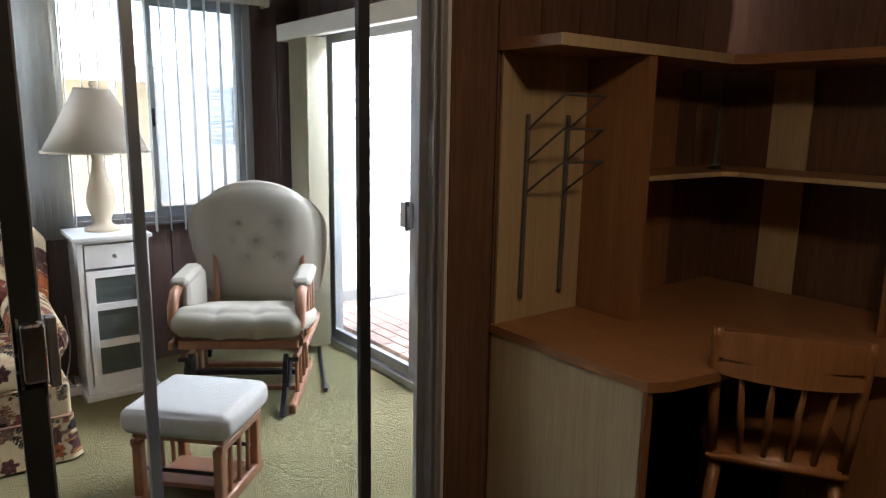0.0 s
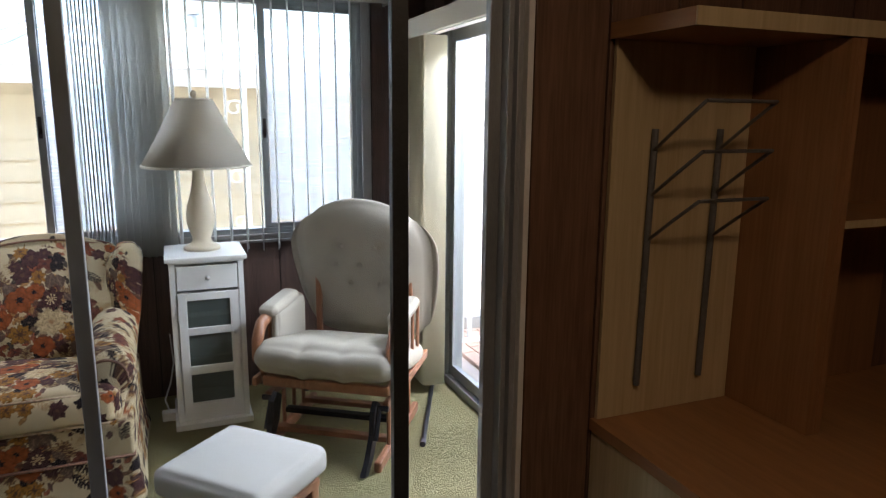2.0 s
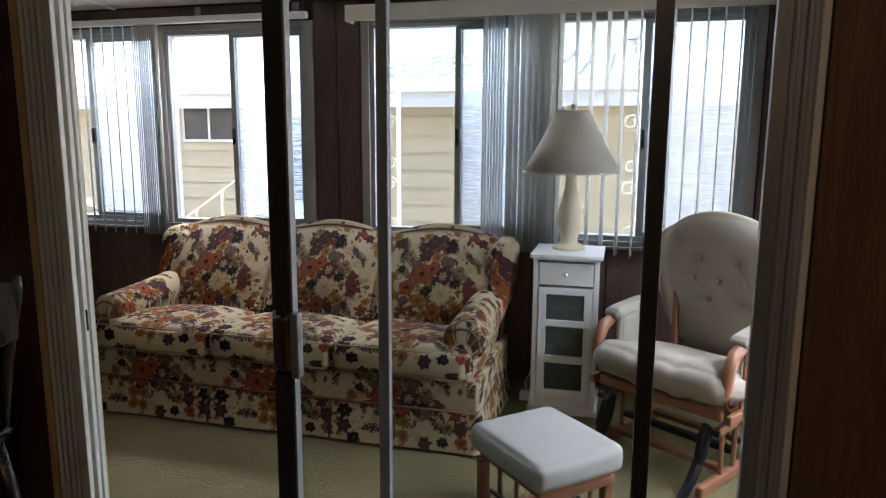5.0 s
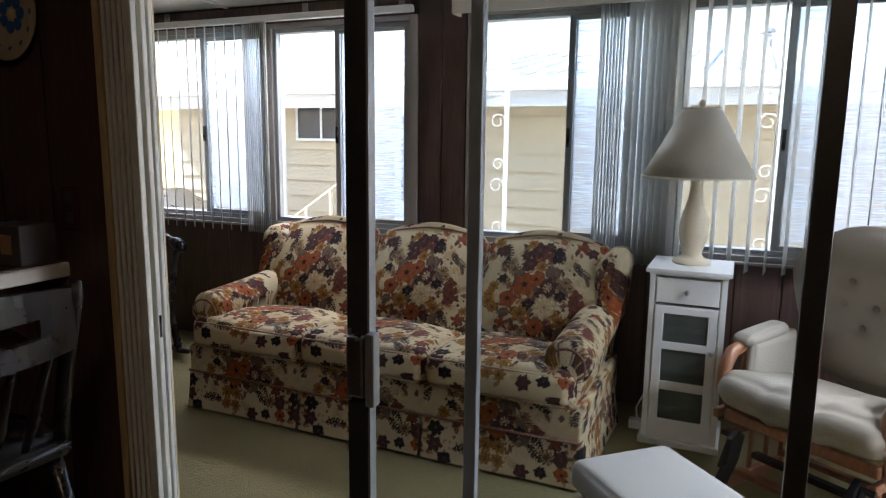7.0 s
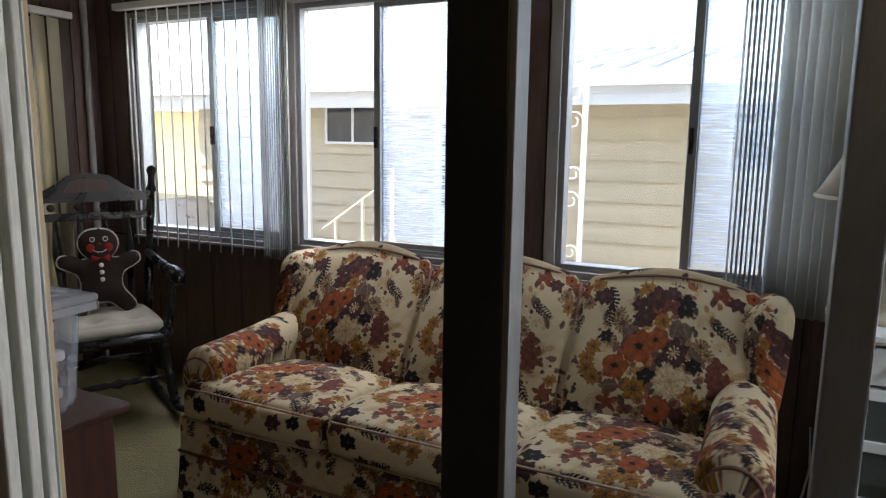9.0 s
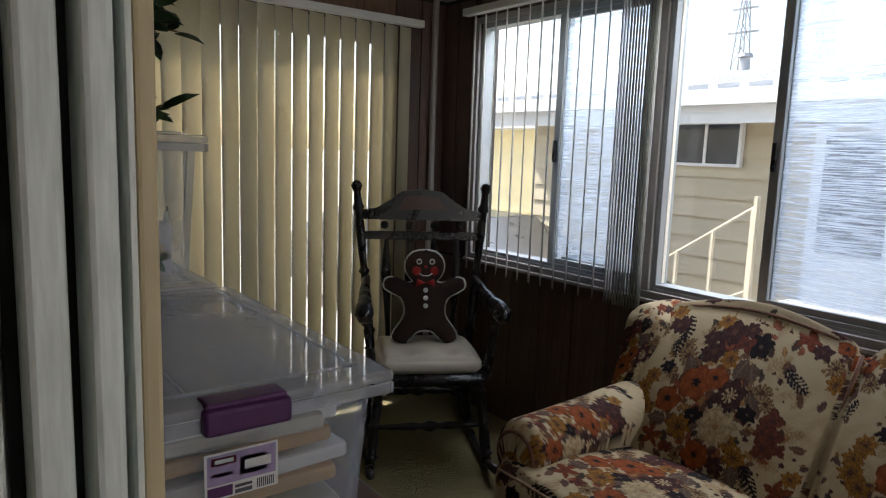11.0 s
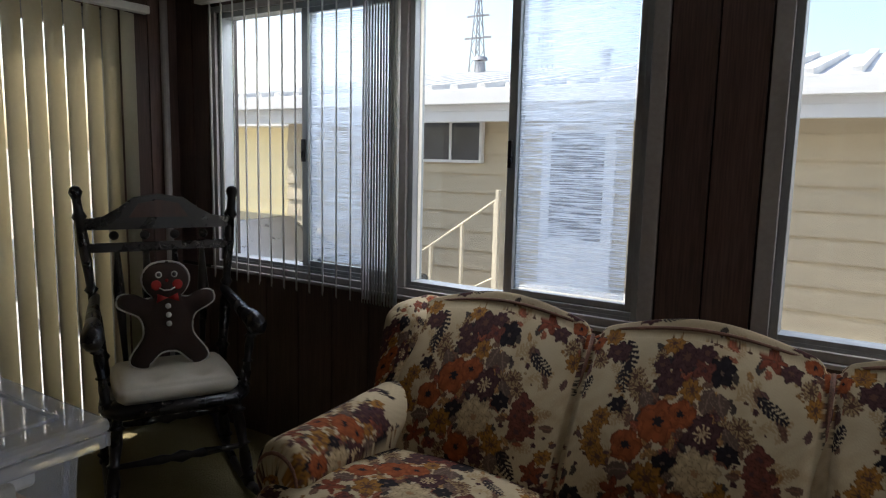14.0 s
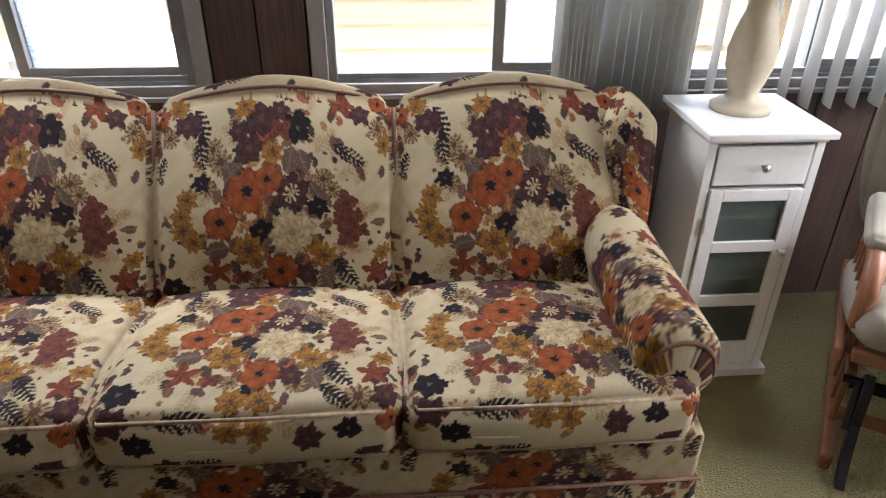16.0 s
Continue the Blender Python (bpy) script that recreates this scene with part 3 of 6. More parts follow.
br = thing("blind_bracket", "small white bracket plates above the blinds", "bracket")
for x in (-2.2, -1.1, -0.45, 0.08, 1.05, 1.95):
    part("bracket", box(B(), x - .02, x + .02, YW - .018, YW - .011, 2.115, 2.165, .002), M_CASING, br)


# ---- glass doors ----
def leaf(parent, name, axis, c, a0, a1, z0, z1, mt, glass, sw=(.05, .05), thick=.028, rail=.06):
    """A framed glass leaf in the plane axis = c."""
    def bb(bm, p0, p1, q0, q1, t=thick, bev=.002):
        return box(bm, p0, p1, c - t / 2, c + t / 2, q0, q1, bev) if axis == "y" else box(bm, c - t / 2, c + t / 2, p0, p1, q0, q1, bev)
    lf = part(name, bb(bb(B(), a0 + sw[0], a1 - sw[1], z0, z0 + rail), a0 + sw[0], a1 - sw[1], z1 - rail, z1), mt, parent)
    for p0, p1 in ((a0, a0 + sw[0]), (a1 - sw[1], a1)):
        part("stile", bb(B(), p0, p1, z0, z1), mt, lf)
    g = part("glass", bb(B(), a0 + sw[0] - .005, a1 - sw[1] + .005, z0 + rail, z1 - rail, .005, 0), glass, lf)
    g.visible_shadow = False
    return lf


door = thing("door_1", "aluminium sliding glass door standing part open", "door", kind="structure")
# the leaf's backlit darkness is put into its metal colour
slide = leaf(door, "sliding_leaf", "y", 1.671, 0.600, 1.522, .03, 1.99, M_DARKALU, M_DOORGLASS, (.052, .036), .024)
fixed = leaf(door, "fixed_leaf", "y", 1.698, 0.872, 1.748, .03, 1.99, M_ALU, M_DOORGLASS, (.028, .03), .024)
part("edge_strip", box(B(), .652, .658, 1.658, 1.686, .03, 1.99, .001), M_ALU, slide, "bright aluminium edge")
hd = B()
box(hd, .612, .658, 1.630, 1.6585, .815, .955, .008)
part("handle", hd, M_STEEL, slide, "steel pull handle")
hp = B()
box(hp, .662, .684, 1.628, 1.6585, .80, .965, .004)
box(hp, .606, .612, 1.648, 1.6585, .80, .965, .001)
part("handle_plate", hp, M_ALU, slide, "aluminium handle plate")
sc = B()
for z in (.84, .88, .93):
    rod(sc, (.603, 1.656, z), (.603, 1.6595, z), .004)
part("screws", sc, M_STEEL, slide)
# left jamb with its guide channels, head, sill and right jamb
# dark core behind the ridges: the grooves' shade is put in as colour
part("jamb_core", box(B(), -0.088, -.012, 1.664, YN - .0005, 0, DZ), M_DARKALU, door, "dark core that paints shade into the jamb's grooves")
jb = B()
for y0, y1, x1 in ((1.644, 1.661, .016), (1.669, 1.684, .022), (1.691, 1.703, .022), (1.7065, 1.7105, .018)):
    box(jb, -.012, x1, y0, y1, 0, DZ, .003)
part("jamb_latch_side", jb, M_LITALU, door, "ridged aluminium jamb")
jf = B()
for k in range(4):
    box(jf, -.084 + k * .019, -.072 + k * .019, 1.644, 1.664, 0, DZ, .002)
part("jamb_face", jf, M_LITALU, door, "ridged aluminium jamb face")
part("keeper", box(B(), .020, .0235, 1.673, 1.680, .86, .92, .001), M_BLACK, door, "small black latch keeper")
jr = B()
box(jr, 1.748, 1.755, 1.655, 1.712, 0, DZ, .002)
box(jr, 1.755, 1.768, 1.668, 1.708, 0, DZ, .002)
box(jr, 1.768, 1.777, 1.650, 1.712, 0, DZ, .002)
box(jr, 1.777, 1.790, 1.664, 1.708, 0, DZ, .002)
part("jamb_fixed_side", jr, M_JAMB, door, "ridged aluminium jamb")
hdj = B()
box(hdj, -.002, 1.748, 1.655, 1.710, 1.992, DZ, .002)
part("head_track", hdj, M_ALU, door)
sl = B()
box(sl, -.002, 1.748, 1.655, 1.710, 0.0, .012, .002)
for y in (1.671, 1.698):
    box(sl, -.002, 1.748, y - .003, y + .003, .012, .026)
part("sill_track", sl, M_ALU, door)
setting("trim_jamb_wood", box(B(), -.110, -.088, 1.640, 1.664, 0, 2.05, .003), M_PALE, "pale wood strip beside the jamb")
setting("trim_jamb_wood_sunroom", box(B(), -.05, .012, 1.7115, 1.720, 0, 2.05, .002), M_PALE, "pale wood strip on the sunroom side")
setting("trim_jamb_white", box(B(), 1.790, 1.805, 1.645, YN, 0, 2.05, .002), M_WHITE, "white edge strip")

pd = thing("door_2", "aluminium patio sliding door with a latch plate", "door", kind="structure")
pl = leaf(pd, "sliding_leaf", "x", XR + .035, 2.72, 3.63, .05, 1.89, M_ALU, M_GLASS, (.06, .05))
leaf(pd, "fixed_leaf", "x", XR + .075, 2.09, 2.80, .05, 1.89, M_DARKALU, M_GLASS, (.05, .05))
lt = B()
box(lt, XR - .006, XR + .021, 2.745, 2.83, .86, .99, .004)
part("latch_plate", lt, M_STEEL, pl, "steel latch plate")
lh = B()
box(lh, XR - .03, XR - .004, 2.735, 2.75, .85, 1.0, .004)
part("pull", lh, M_BLACK, pl, "dark pull")
fr = B()
box(fr, XR - .004, XR + .104, EY1 - .03, EY1, .0, EZ, .002)
box(fr, XR - .004, XR + .104, EY0, EY0 + .04, .0, EZ, .002)
box(fr, XR - .004, XR + .104, EY0 + .04, EY1 - .03, EZ - .03, EZ, .002)
box(fr, XR - .004, XR + .104, EY0 + .04, EY1 - .03, 0, .045, .002)
part("frame", fr, M_ALU, pd)

ld = thing("door_3", "aluminium glass door behind the closed blind", "door", kind="structure")
leaf(ld, "sliding_leaf", "x", XL - .035, 2.73, 3.59, .04, 1.97, M_ALU, M_GLASS)
leaf(ld, "fixed_leaf", "x", XL - .075, 1.93, 2.80, .04, 1.97, M_ALU, M_GLASS)
fr = B()
box(fr, XL - .104, XL + .004, LY1 - .03, LY1, 0, LZ, .002)
box(fr, XL - .104, XL + .004, LY0, LY0 + .03, 0, LZ, .002)
box(fr, XL - .104, XL + .004, LY0 + .03, LY1 - .03, LZ - .03, LZ, .002)
box(fr, XL - .104, XL + .004, LY0 + .03, LY1 - .03, 0, .04, .002)
part("frame", fr, M_ALU, ld)
setting("trim_corner_pipe", rod(B(), (XL + .03, 3.86, 0), (XL + .03, 3.86, 2.17), .018), M_CASING, "grey upright pipe in the corner")


# ---- outdoors ----
ZG = -0.45
gb = B()
bmesh.ops.create_grid(gb, x_segments=2, y_segments=2, size=900, matrix=Matrix.Translation((0, 0, ZG)))
setting("ground", gb, M_GROUND, "dusty ground out to the horizon")
setting("pavement", box(B(), -16, 16, 4.09, 7.95, ZG, ZG + .05), M_CONC, "grey concrete strip between the houses")
setting("patio", box(B(), 2.53, 6.4, 0.2, 7.9, ZG + .051, -.06), M_PAVER, "raised pinkish gravel patio")

HY = 8.0
house = thing("neighbour_house", "tan lap-sided neighbouring house with a white metal roof", "house", pose(0, HY, ZG))
part("wall", box(B(), -6.2, 7.5, .02, 6.0, 0, 2.2), M_SIDING, house)
lap = B()
prism(lap, [(0.0, 0.0), (-.036, 0.0), (-.004, .215), (0.0, .215)], -6.85, 6.85, "x")
lapm = mesh_of(lap, M_SIDING, "siding_board")
for k in range(10):
    piece("siding_board", lapm, house, pose(0.65, .02, .02 + k * .205))
fa = B()
box(fa, -6.6, 7.9, -.55, -.52, 2.17, 2.27, .004)
part("lower_fascia", fa, M_FASCIA, house)
fb = B()
box(fb, -6.6, 7.9, -.66, -.5505, 2.33, 2.47, .004)
part("gutter", fb, M_FASCIA, house)
part("soffit", box(B(), -6.6, 7.9, -.52, .02, 2.20, 2.24), M_FASCIA, house)
part("fascia_back", box(B(), -6.6, 7.9, -.55, -.50, 2.27, 2.34), M_FASCIA, house)
rf = B()
prism(rf, [(-.62, 2.46), (3.2, 3.12), (7.0, 2.46), (7.0, 2.40), (3.2, 3.06), (-.62, 2.40)], -6.7, 8.0, "x")
roof = part("roof", rf, M_ROOF, house)
ribm = mesh_of(prism(B(), [(-.64, 2.455), (3.2, 3.118), (3.2, 3.175), (-.64, 2.515)], -.045, .045, "x"), M_ROOF, "roof_rib")
for k in range(49):
    piece("roof_rib", ribm, roof, pose(-6.6 + .3 * k, 0, 0))
for vx in (-4.9, -3.0, 1.5):
    rv = B()
    rod(rv, (vx, 2.6, 2.95), (vx, 2.6, 3.22), .07, .07, 14)
    rod(rv, (vx, 2.6, 3.24), (vx, 2.6, 3.29), .11, .09, 14)
    part("roof_vent", rv, M_PYLON, roof)
for x0, x1, z0, z1, vert in ((-4.06, -3.34, 1.80, 2.19, True), (0.42, 0.78, 1.58, 2.19, False), (3.2, 4.0, 1.5, 2.18, True)):
    w = part("window", box(box(box(box(B(), x0 - .03, x1 + .03, -.06, .0, z1, z1 + .03), x0 - .03, x1 + .03, -.06, .0, z0 - .03, z0), x0 - .03, x0, -.06, .0, z0, z1), x1, x1 + .03, -.06, .0, z0, z1), M_FASCIA, house)
    part("pane", box(B(), x0, x1, -.045, .0, z0, z1), M_DARKWIN, w, "dark reflecting pane")
    if vert:
        part("bar", box(B(), (x0 + x1) / 2 - .015, (x0 + x1) / 2 + .015, -.056, -.0455, z0, z1), M_FASCIA, w)
    else:
        part("bar", box(B(), x0, x1, -.056, -.0455, z0 + .42, z0 + .45), M_FASCIA, w)
pdr = part("porch_door", box(B(), -2.62, -1.88, -.060, -.004, .55, 2.18, .006), M_FASCIA, house, "white porch door")
part("door_pane", box(B(), -2.52, -1.98, -.066, -.0605, 1.05, 2.08), M_DARKWIN, pdr, "bluish glazed upper half")
vb = B()
for k in range(6):
    box(vb, .70 + k * .06, .74 + k * .06, -.03, -.022, .20, .30)
part("skirting_vent", vb, M_CASING, house)

# porch steps with a white handrail against the neighbouring house
st = thing("porch_steps", "concrete porch steps with a white handrail", "steps", pose(-2.6, 7.05, ZG + .05))
for k in range(3):
    part("step", box(B(), -.28 * (2 - k) - .1, 1.4, 0, .9, .18 * k, .18 * (k + 1), .01), M_CONC, st)
posts = [(-.02, 0.50, 1.42), (-.36, .30, 1.20), (-.70, .12, .98)]
for x, z0, z1 in posts:
    part("rail_post", box(B(), x - .012, x + .012, -.045, -.012, z0 - .3, z1 - .02, .003), M_RAIL, st)
rl = B()
rod(rl, (-.86, -.03, .84), (.0, -.03, 1.42), .011)
rod(rl, (-.80, -.03, .30), (.0, -.03, .72), .009)
part("handrail", rl, M_RAIL, st)
part("newel", box(B(), -.012, .020, -.05, -.005, .2, 1.50, .004), M_RAIL, st)

yh = thing("yellow_house", "yellow lap-sided house further along", "house", pose(-9.6, 9.8, ZG))
part("wall", box(B(), -3.2, 3.2, 0, 5, 0, 2.45), M_YELLOW, yh)
ylm = mesh_of(prism(B(), [(0.0, 0.0), (-.03, 0.0), (-.004, .21), (0.0, .21)], -3.2, 3.2, "x"), M_YELLOW, "siding_board")
for k in range(11):
    piece("siding_board", ylm, yh, pose(0, 0, .03 + k * .205))
yr = B()
prism(yr, [(-.5, 2.35), (2.5, 3.0), (5.5, 2.35), (5.5, 2.25), (-.5, 2.25)], -3.4, 3.4, "x")
part("roof", yr, M_ROOF, yh)

# a parked car, of which the bonnet and windscreen show below the window
car = thing("parked_car", "dark parked car with a bright windscreen", "car", pose(-5.3, 6.1, ZG + .05, 0, 0, 8) @ Matrix.Diagonal((1, 1, .86, 1)))
cbd = B()
prism(cbd, [(-2.2, .25), (2.1, .25), (2.2, .55), (1.95, .78), (1.0, .88), (.35, 1.30), (-1.2, 1.34), (-1.9, .92), (-2.2, .85)], -.82, .82, "y")
bmesh.ops.bevel(cbd, geom=list(cbd.edges), offset=.05, segments=2, affect="EDGES")
cbody = part("body", cbd, M_CAR, car, smooth=True)
ws = B()
prism(ws, [(1.02, .90), (.40, 1.285), (.41, 1.31), (1.06, .91)], -.70, .70, "y")
part("windscreen", ws, M_STEEL, car, "windscreen full of sky")
for sy in (-1, 1):
    sg = B()
    prism(sg, [(.78, .92), (.32, 1.24), (-1.1, 1.27), (-1.6, .93)], sy * .822, sy * .83, "y")
    part("side_window", sg, M_DARKWIN, car)
    for x in (-1.4, 1.35):
        wh = part("wheel", rod(B(), (x, sy * .70, .32), (x, sy * .86, .32), .32, .32, 24), M_INK, car)
        part("rim", rod(B(), (x, sy * .862, .32), (x, sy * .868, .32), .19, .19, 16), M_STEEL, wh)


# awning posts with iron scrolls along this house
def scroll(bm, x, y, z, s, flip=1, axis="x"):
    pts = []
    for k in range(26):
        a = k / 25 * 2.3 * math.pi
        r = s * (1 - .6 * k / 25)
        u, w = flip * (s - r * math.cos(a)), r * math.sin(a)
        pts.append((x + u, y, z + w) if axis == "x" else (x, y + u, z + w))
    tube(bm, pts, .0034, 6)


def iron_post(x, y):
    p = thing("awning_post", "white wrought-iron awning post with scrolls", "post", pose(x, y, ZG + .05), "awning posts")
    part("bar", box(B(), .037, .063, -.013, .013, 0, 2.75, .002), M_WHITE, p)
    for k in range(5):
        s = B()
        scroll(s, .037, 0, .55 + k * .45, .055, -1)
        part("scroll", s, M_WHITE, p, smooth=True)
        s = B()
        scroll(s, .037, 0, .70 + k * .45, .045, -1)
        part("scroll", s, M_WHITE, p, smooth=True)
    return p


ip = iron_post(-0.22, 5.0)
for x in (1.50,):
    copy_thing(ip, pose(x, 5.0, ZG + .05))
aw = thing("post_beam", "white beam carried by the iron posts", "beam")
part("beam", box(B(), -4.2, 2.4, 4.96, 5.06, 2.35, 2.45, .004), M_WHITE, aw)
# patio: iron screen gate, pavers, side wall of the next house
gt = thing("corner_post", "white wrought-iron corner post with scrolls on the patio", "post", pose(2.84, 4.30, -.059))
for dx in (-.03, .03):
    part("bar", box(B(), dx - .014, dx + .014, -.014, .014, 0, 2.36, .003), M_WHITE, gt)
for k in range(7):
    s = B()
    scroll(s, -.044, 0, .25 + k * .30, .045, -1)
    part("scroll", s, M_WHITE, gt, smooth=True)
part("foot_rail", box(B(), -.16, .50, -.02, .02, 0, .05, .004), M_WHITE, gt)
setting("curb", box(B(), 2.62, 6.3, 4.55, 4.75, -.0595, .06, .01), M_CONC, "pale concrete kerb along the patio")
nh = thing("pale_house", "pale grey lap-sided house wall beyond the patio", "house", pose(3.7, 7.05, ZG + .05))
part("wall", box(B(), 0, 4.2, .02, .8, 0, 2.8), M_FASCIA, nh)
nlm = mesh_of(prism(B(), [(0.0, 0.0), (-.03, 0.0), (-.004, .2), (0.0, .2)], 0, 4.2, "x"), M_FASCIA, "siding_board")
for k in range(13):
    piece("siding_board", nlm, nh, pose(0, .02, .02 + k * .2))
pe = thing("patio_wall", "pale lap-sided wall beyond the patio", "wall", pose(6.4, 0, ZG))
part("core", box(B(), .02, .2, -2, 8.0, 0, 3.0), M_FASCIA, pe)
plm = mesh_of(prism(B(), [(0.0, 0.0), (0.0, .2), (-.004, .2), (-.025, 0.0)], -5, 5, "y"), M_FASCIA, "siding_board")
for k in range(15):
    piece("siding_board", plm, pe, pose(.02, 3, .03 + k * .195))
bk = mesh_of(box(B(), -.095, .095, -.045, .045, 0, .03, .004), M_BRICK, "brick")
pp = thing("brick_edging", "red brick paver strip at the patio door", "paving", pose(2.75, 2.0, -.061))
for k in range(19):
    for j in range(5):
        piece("brick", bk, pp, pose(.03 + j * .1, k * .2 + (.1 if j % 2 else 0), 0, 0, 0, 90))

# pylons and a far hedge line
def pylon(x, y, h):
    p = thing("pylon", "distant lattice power pylon", "pylon", pose(x, y, ZG), "distant pylons")
    legs = B()
    w = h * .065
    for sx in (-1, 1):
        for sy in (-1, 1):
            rod(legs, (sx * w, sy * w, 0), (sx * w * .12, sy * w * .12, h), .16, .10, 5)
    part("leg_frame", legs, M_PYLON, p)
    br = B()
    for k in range(9):
        a, b = k / 9, (k + 1) / 9
        wa, wb = w * (1 - .88 * a), w * (1 - .88 * b)
        for sy in (-1, 1):
            rod(br, (-wa, sy * wa, a * h), (wb, sy * wb, b * h), .08, .08, 4)
            rod(br, (wa, sy * wa, a * h), (-wb, sy * wb, b * h), .08, .08, 4)
    part("bracing", br, M_PYLON, p)
    arms = B()
    for z, l in ((.72, .085), (.84, .07), (.95, .05)):
        box(arms, -h * l, h * l, -.15, .15, h * z, h * z + .35)
    part("cross_arms", arms, M_PYLON, p)


pylon(-68.2, 118, 34)
pylon(-54.0, 118, 34)
tb = B()
r2 = random.Random(8)
for k in range(170):
    x = -150 + k * 1.9 + r2.uniform(-.8, .8)
    bmesh.ops.create_icosphere(tb, subdivisions=1, radius=r2.uniform(.9, 2.2), matrix=Matrix.Translation((x, 105 + r2.uniform(-5, 5), r2.uniform(.5, 3.2))))
tagged(part("far_trees", tb, M_FOLIAGE), "hazy line of far trees", "trees", "", "stuff")


# ---- the floral print ----
CREAM = (0.455, 0.37, 0.235)
RUST, BRICK_RED, MUSTARD, OCHRE = (.27, .070, .022), (.19, .050, .024), (.29, .135, .026), (.24, .125, .042)
PLUM, UMBER, INKY, TAUPE, PALE, TAN = (.070, .030, .030), (.100, .048, .030), (.020, .015, .017), (.105, .070, .052), (.47, .355, .20), (.31, .215, .105)
# flower heads: (across, up, radius)
POPPIES = ((-.065, .042, .054), (-.010, .070, .034), (-.134, -.028, .043), (.020, -.150, .044), (-.306, .232, .03), (.285, .270, .030), (.300, -.290, .03))
MUSTARDS = ((-.060, -.092, .040), (.130, -.115, .030), (.100, -.085, .026), (-.028, -.226, .031), (.030, -.226, .031), (-.030, -.285, .028), (.028, -.288, .028), (-.257, .258, .03), (-.075, .238, .028),
            (.285, -.120, .025), (-.222, .030, .028), (-.240, -.010, .026), (-.232, -.046, .030), (-.205, -.072, .026), (.300, .160, .028), (0, .128, .028))
PLUMS = ((.050, .035, .046), (-.030, .205, .040), (-.062, .140, .036), (-.090, .180, .024), (.015, .225, .026), (.085, -.162, .028), (.226, .232, .030), (-.226, .208, .032),
         (.295, -.232, .036), (-.262, -.270, .034), (.13, -.312, .030), (-.16, .318, .028), (.25, .325, .03), (.268, -.175, .026))
RUSTY = ((.190, .012, .030), (.205, -.030, .026), (.195, -.062, .030), (.228, -.058, .020), (.175, -.020, .022), (.020, .180, .026), (-.080, -.165, .020), (.18, .255, .026))
NAVY = ((.063, .186, .036), (-.256, -.200, .036), (.118, .004, .026), (-.028, -.050, .028), (-.187, .068, .022), (.01, -.195, .026), (-.21, -.318, .030), (.21, -.30, .026))
DAISIES = ((-.134, .112, .032), (-.155, .145, .026), (-.172, .058, .024), (.135, .072, .028), (.155, .045, .024), (.10, .062, .022), (.100, -.192, .026), (-.040, -.175, .022),
           (.233, -.234, .034), (-.270, .180, .024), (.275, .200, .024), (-.10, .205, .02))
LILIES = ((-.142, -.146, .030), (.180, .250, .030), (.262, -.165, .028))
# leaves and fronds: (across, up, turn, length)
GREYLEAVES = ((.046, .112, 1.3, .036), (.080, .110, 1.9, .032), (-.148, -.092, .2, .034), (.138, -.172, -1.2, .038), (.118, .040, -.9, .03), (-.11, .09, 2.2, .03), (-.02, -.08, .5, .03), (.16, -.15, .4, .034))
FRONDS = ((.200, .130, -.5, .048), (.184, -.165, -.9, .048), (-.190, .200, -1.2, .05), (-.186, .140, -1.4, .044), (-.119, -.268, .1, .052), (.184, -.225, -.8, .045), (-.30, .10, 1.2, .04), (-.09, .325, .3, .045))
fr = random.Random(11)
SPRIGS = [(.26 * math.cos(a) * f, .27 * math.sin(a) * f, a + fr.uniform(-.6, .6), fr.uniform(.030, .046)) for a, f in ((.42 * k, fr.uniform(.72, 1.12)) for k in range(15))]
FILL = [(.100 * fr.gauss(0, 1), .112 * fr.gauss(0, 1), fr.uniform(0, 6.28), fr.uniform(.013, .024), fr.choice((INKY, PLUM, UMBER, BRICK_RED, UMBER, OCHRE, UMBER))) for k in range(260)]
EDGE = [(.32 * fr.choice((-1, 1)) + fr.gauss(0, .028), fr.choice((-.27, -.2, .2, .27)) + fr.gauss(0, .05), fr.uniform(0, 6.28), fr.uniform(.012, .022), fr.choice((PLUM, UMBER, OCHRE, BRICK_RED, INKY))) for k in range(110)]
BERRIES = [(x + fr.gauss(0, .030), y + fr.gauss(0, .028), fr.uniform(.004, .008), fr.choice((UMBER, OCHRE, TAN, PLUM))) for x, y in
           ((-.23, -.05), (.22, -.03), (-.25, -.22), (-.16, -.25), (.05, .25), (.15, .12), (-.18, .11), (.27, -.11), (.02, -.27), (.26, .20)) for k in range(9)]


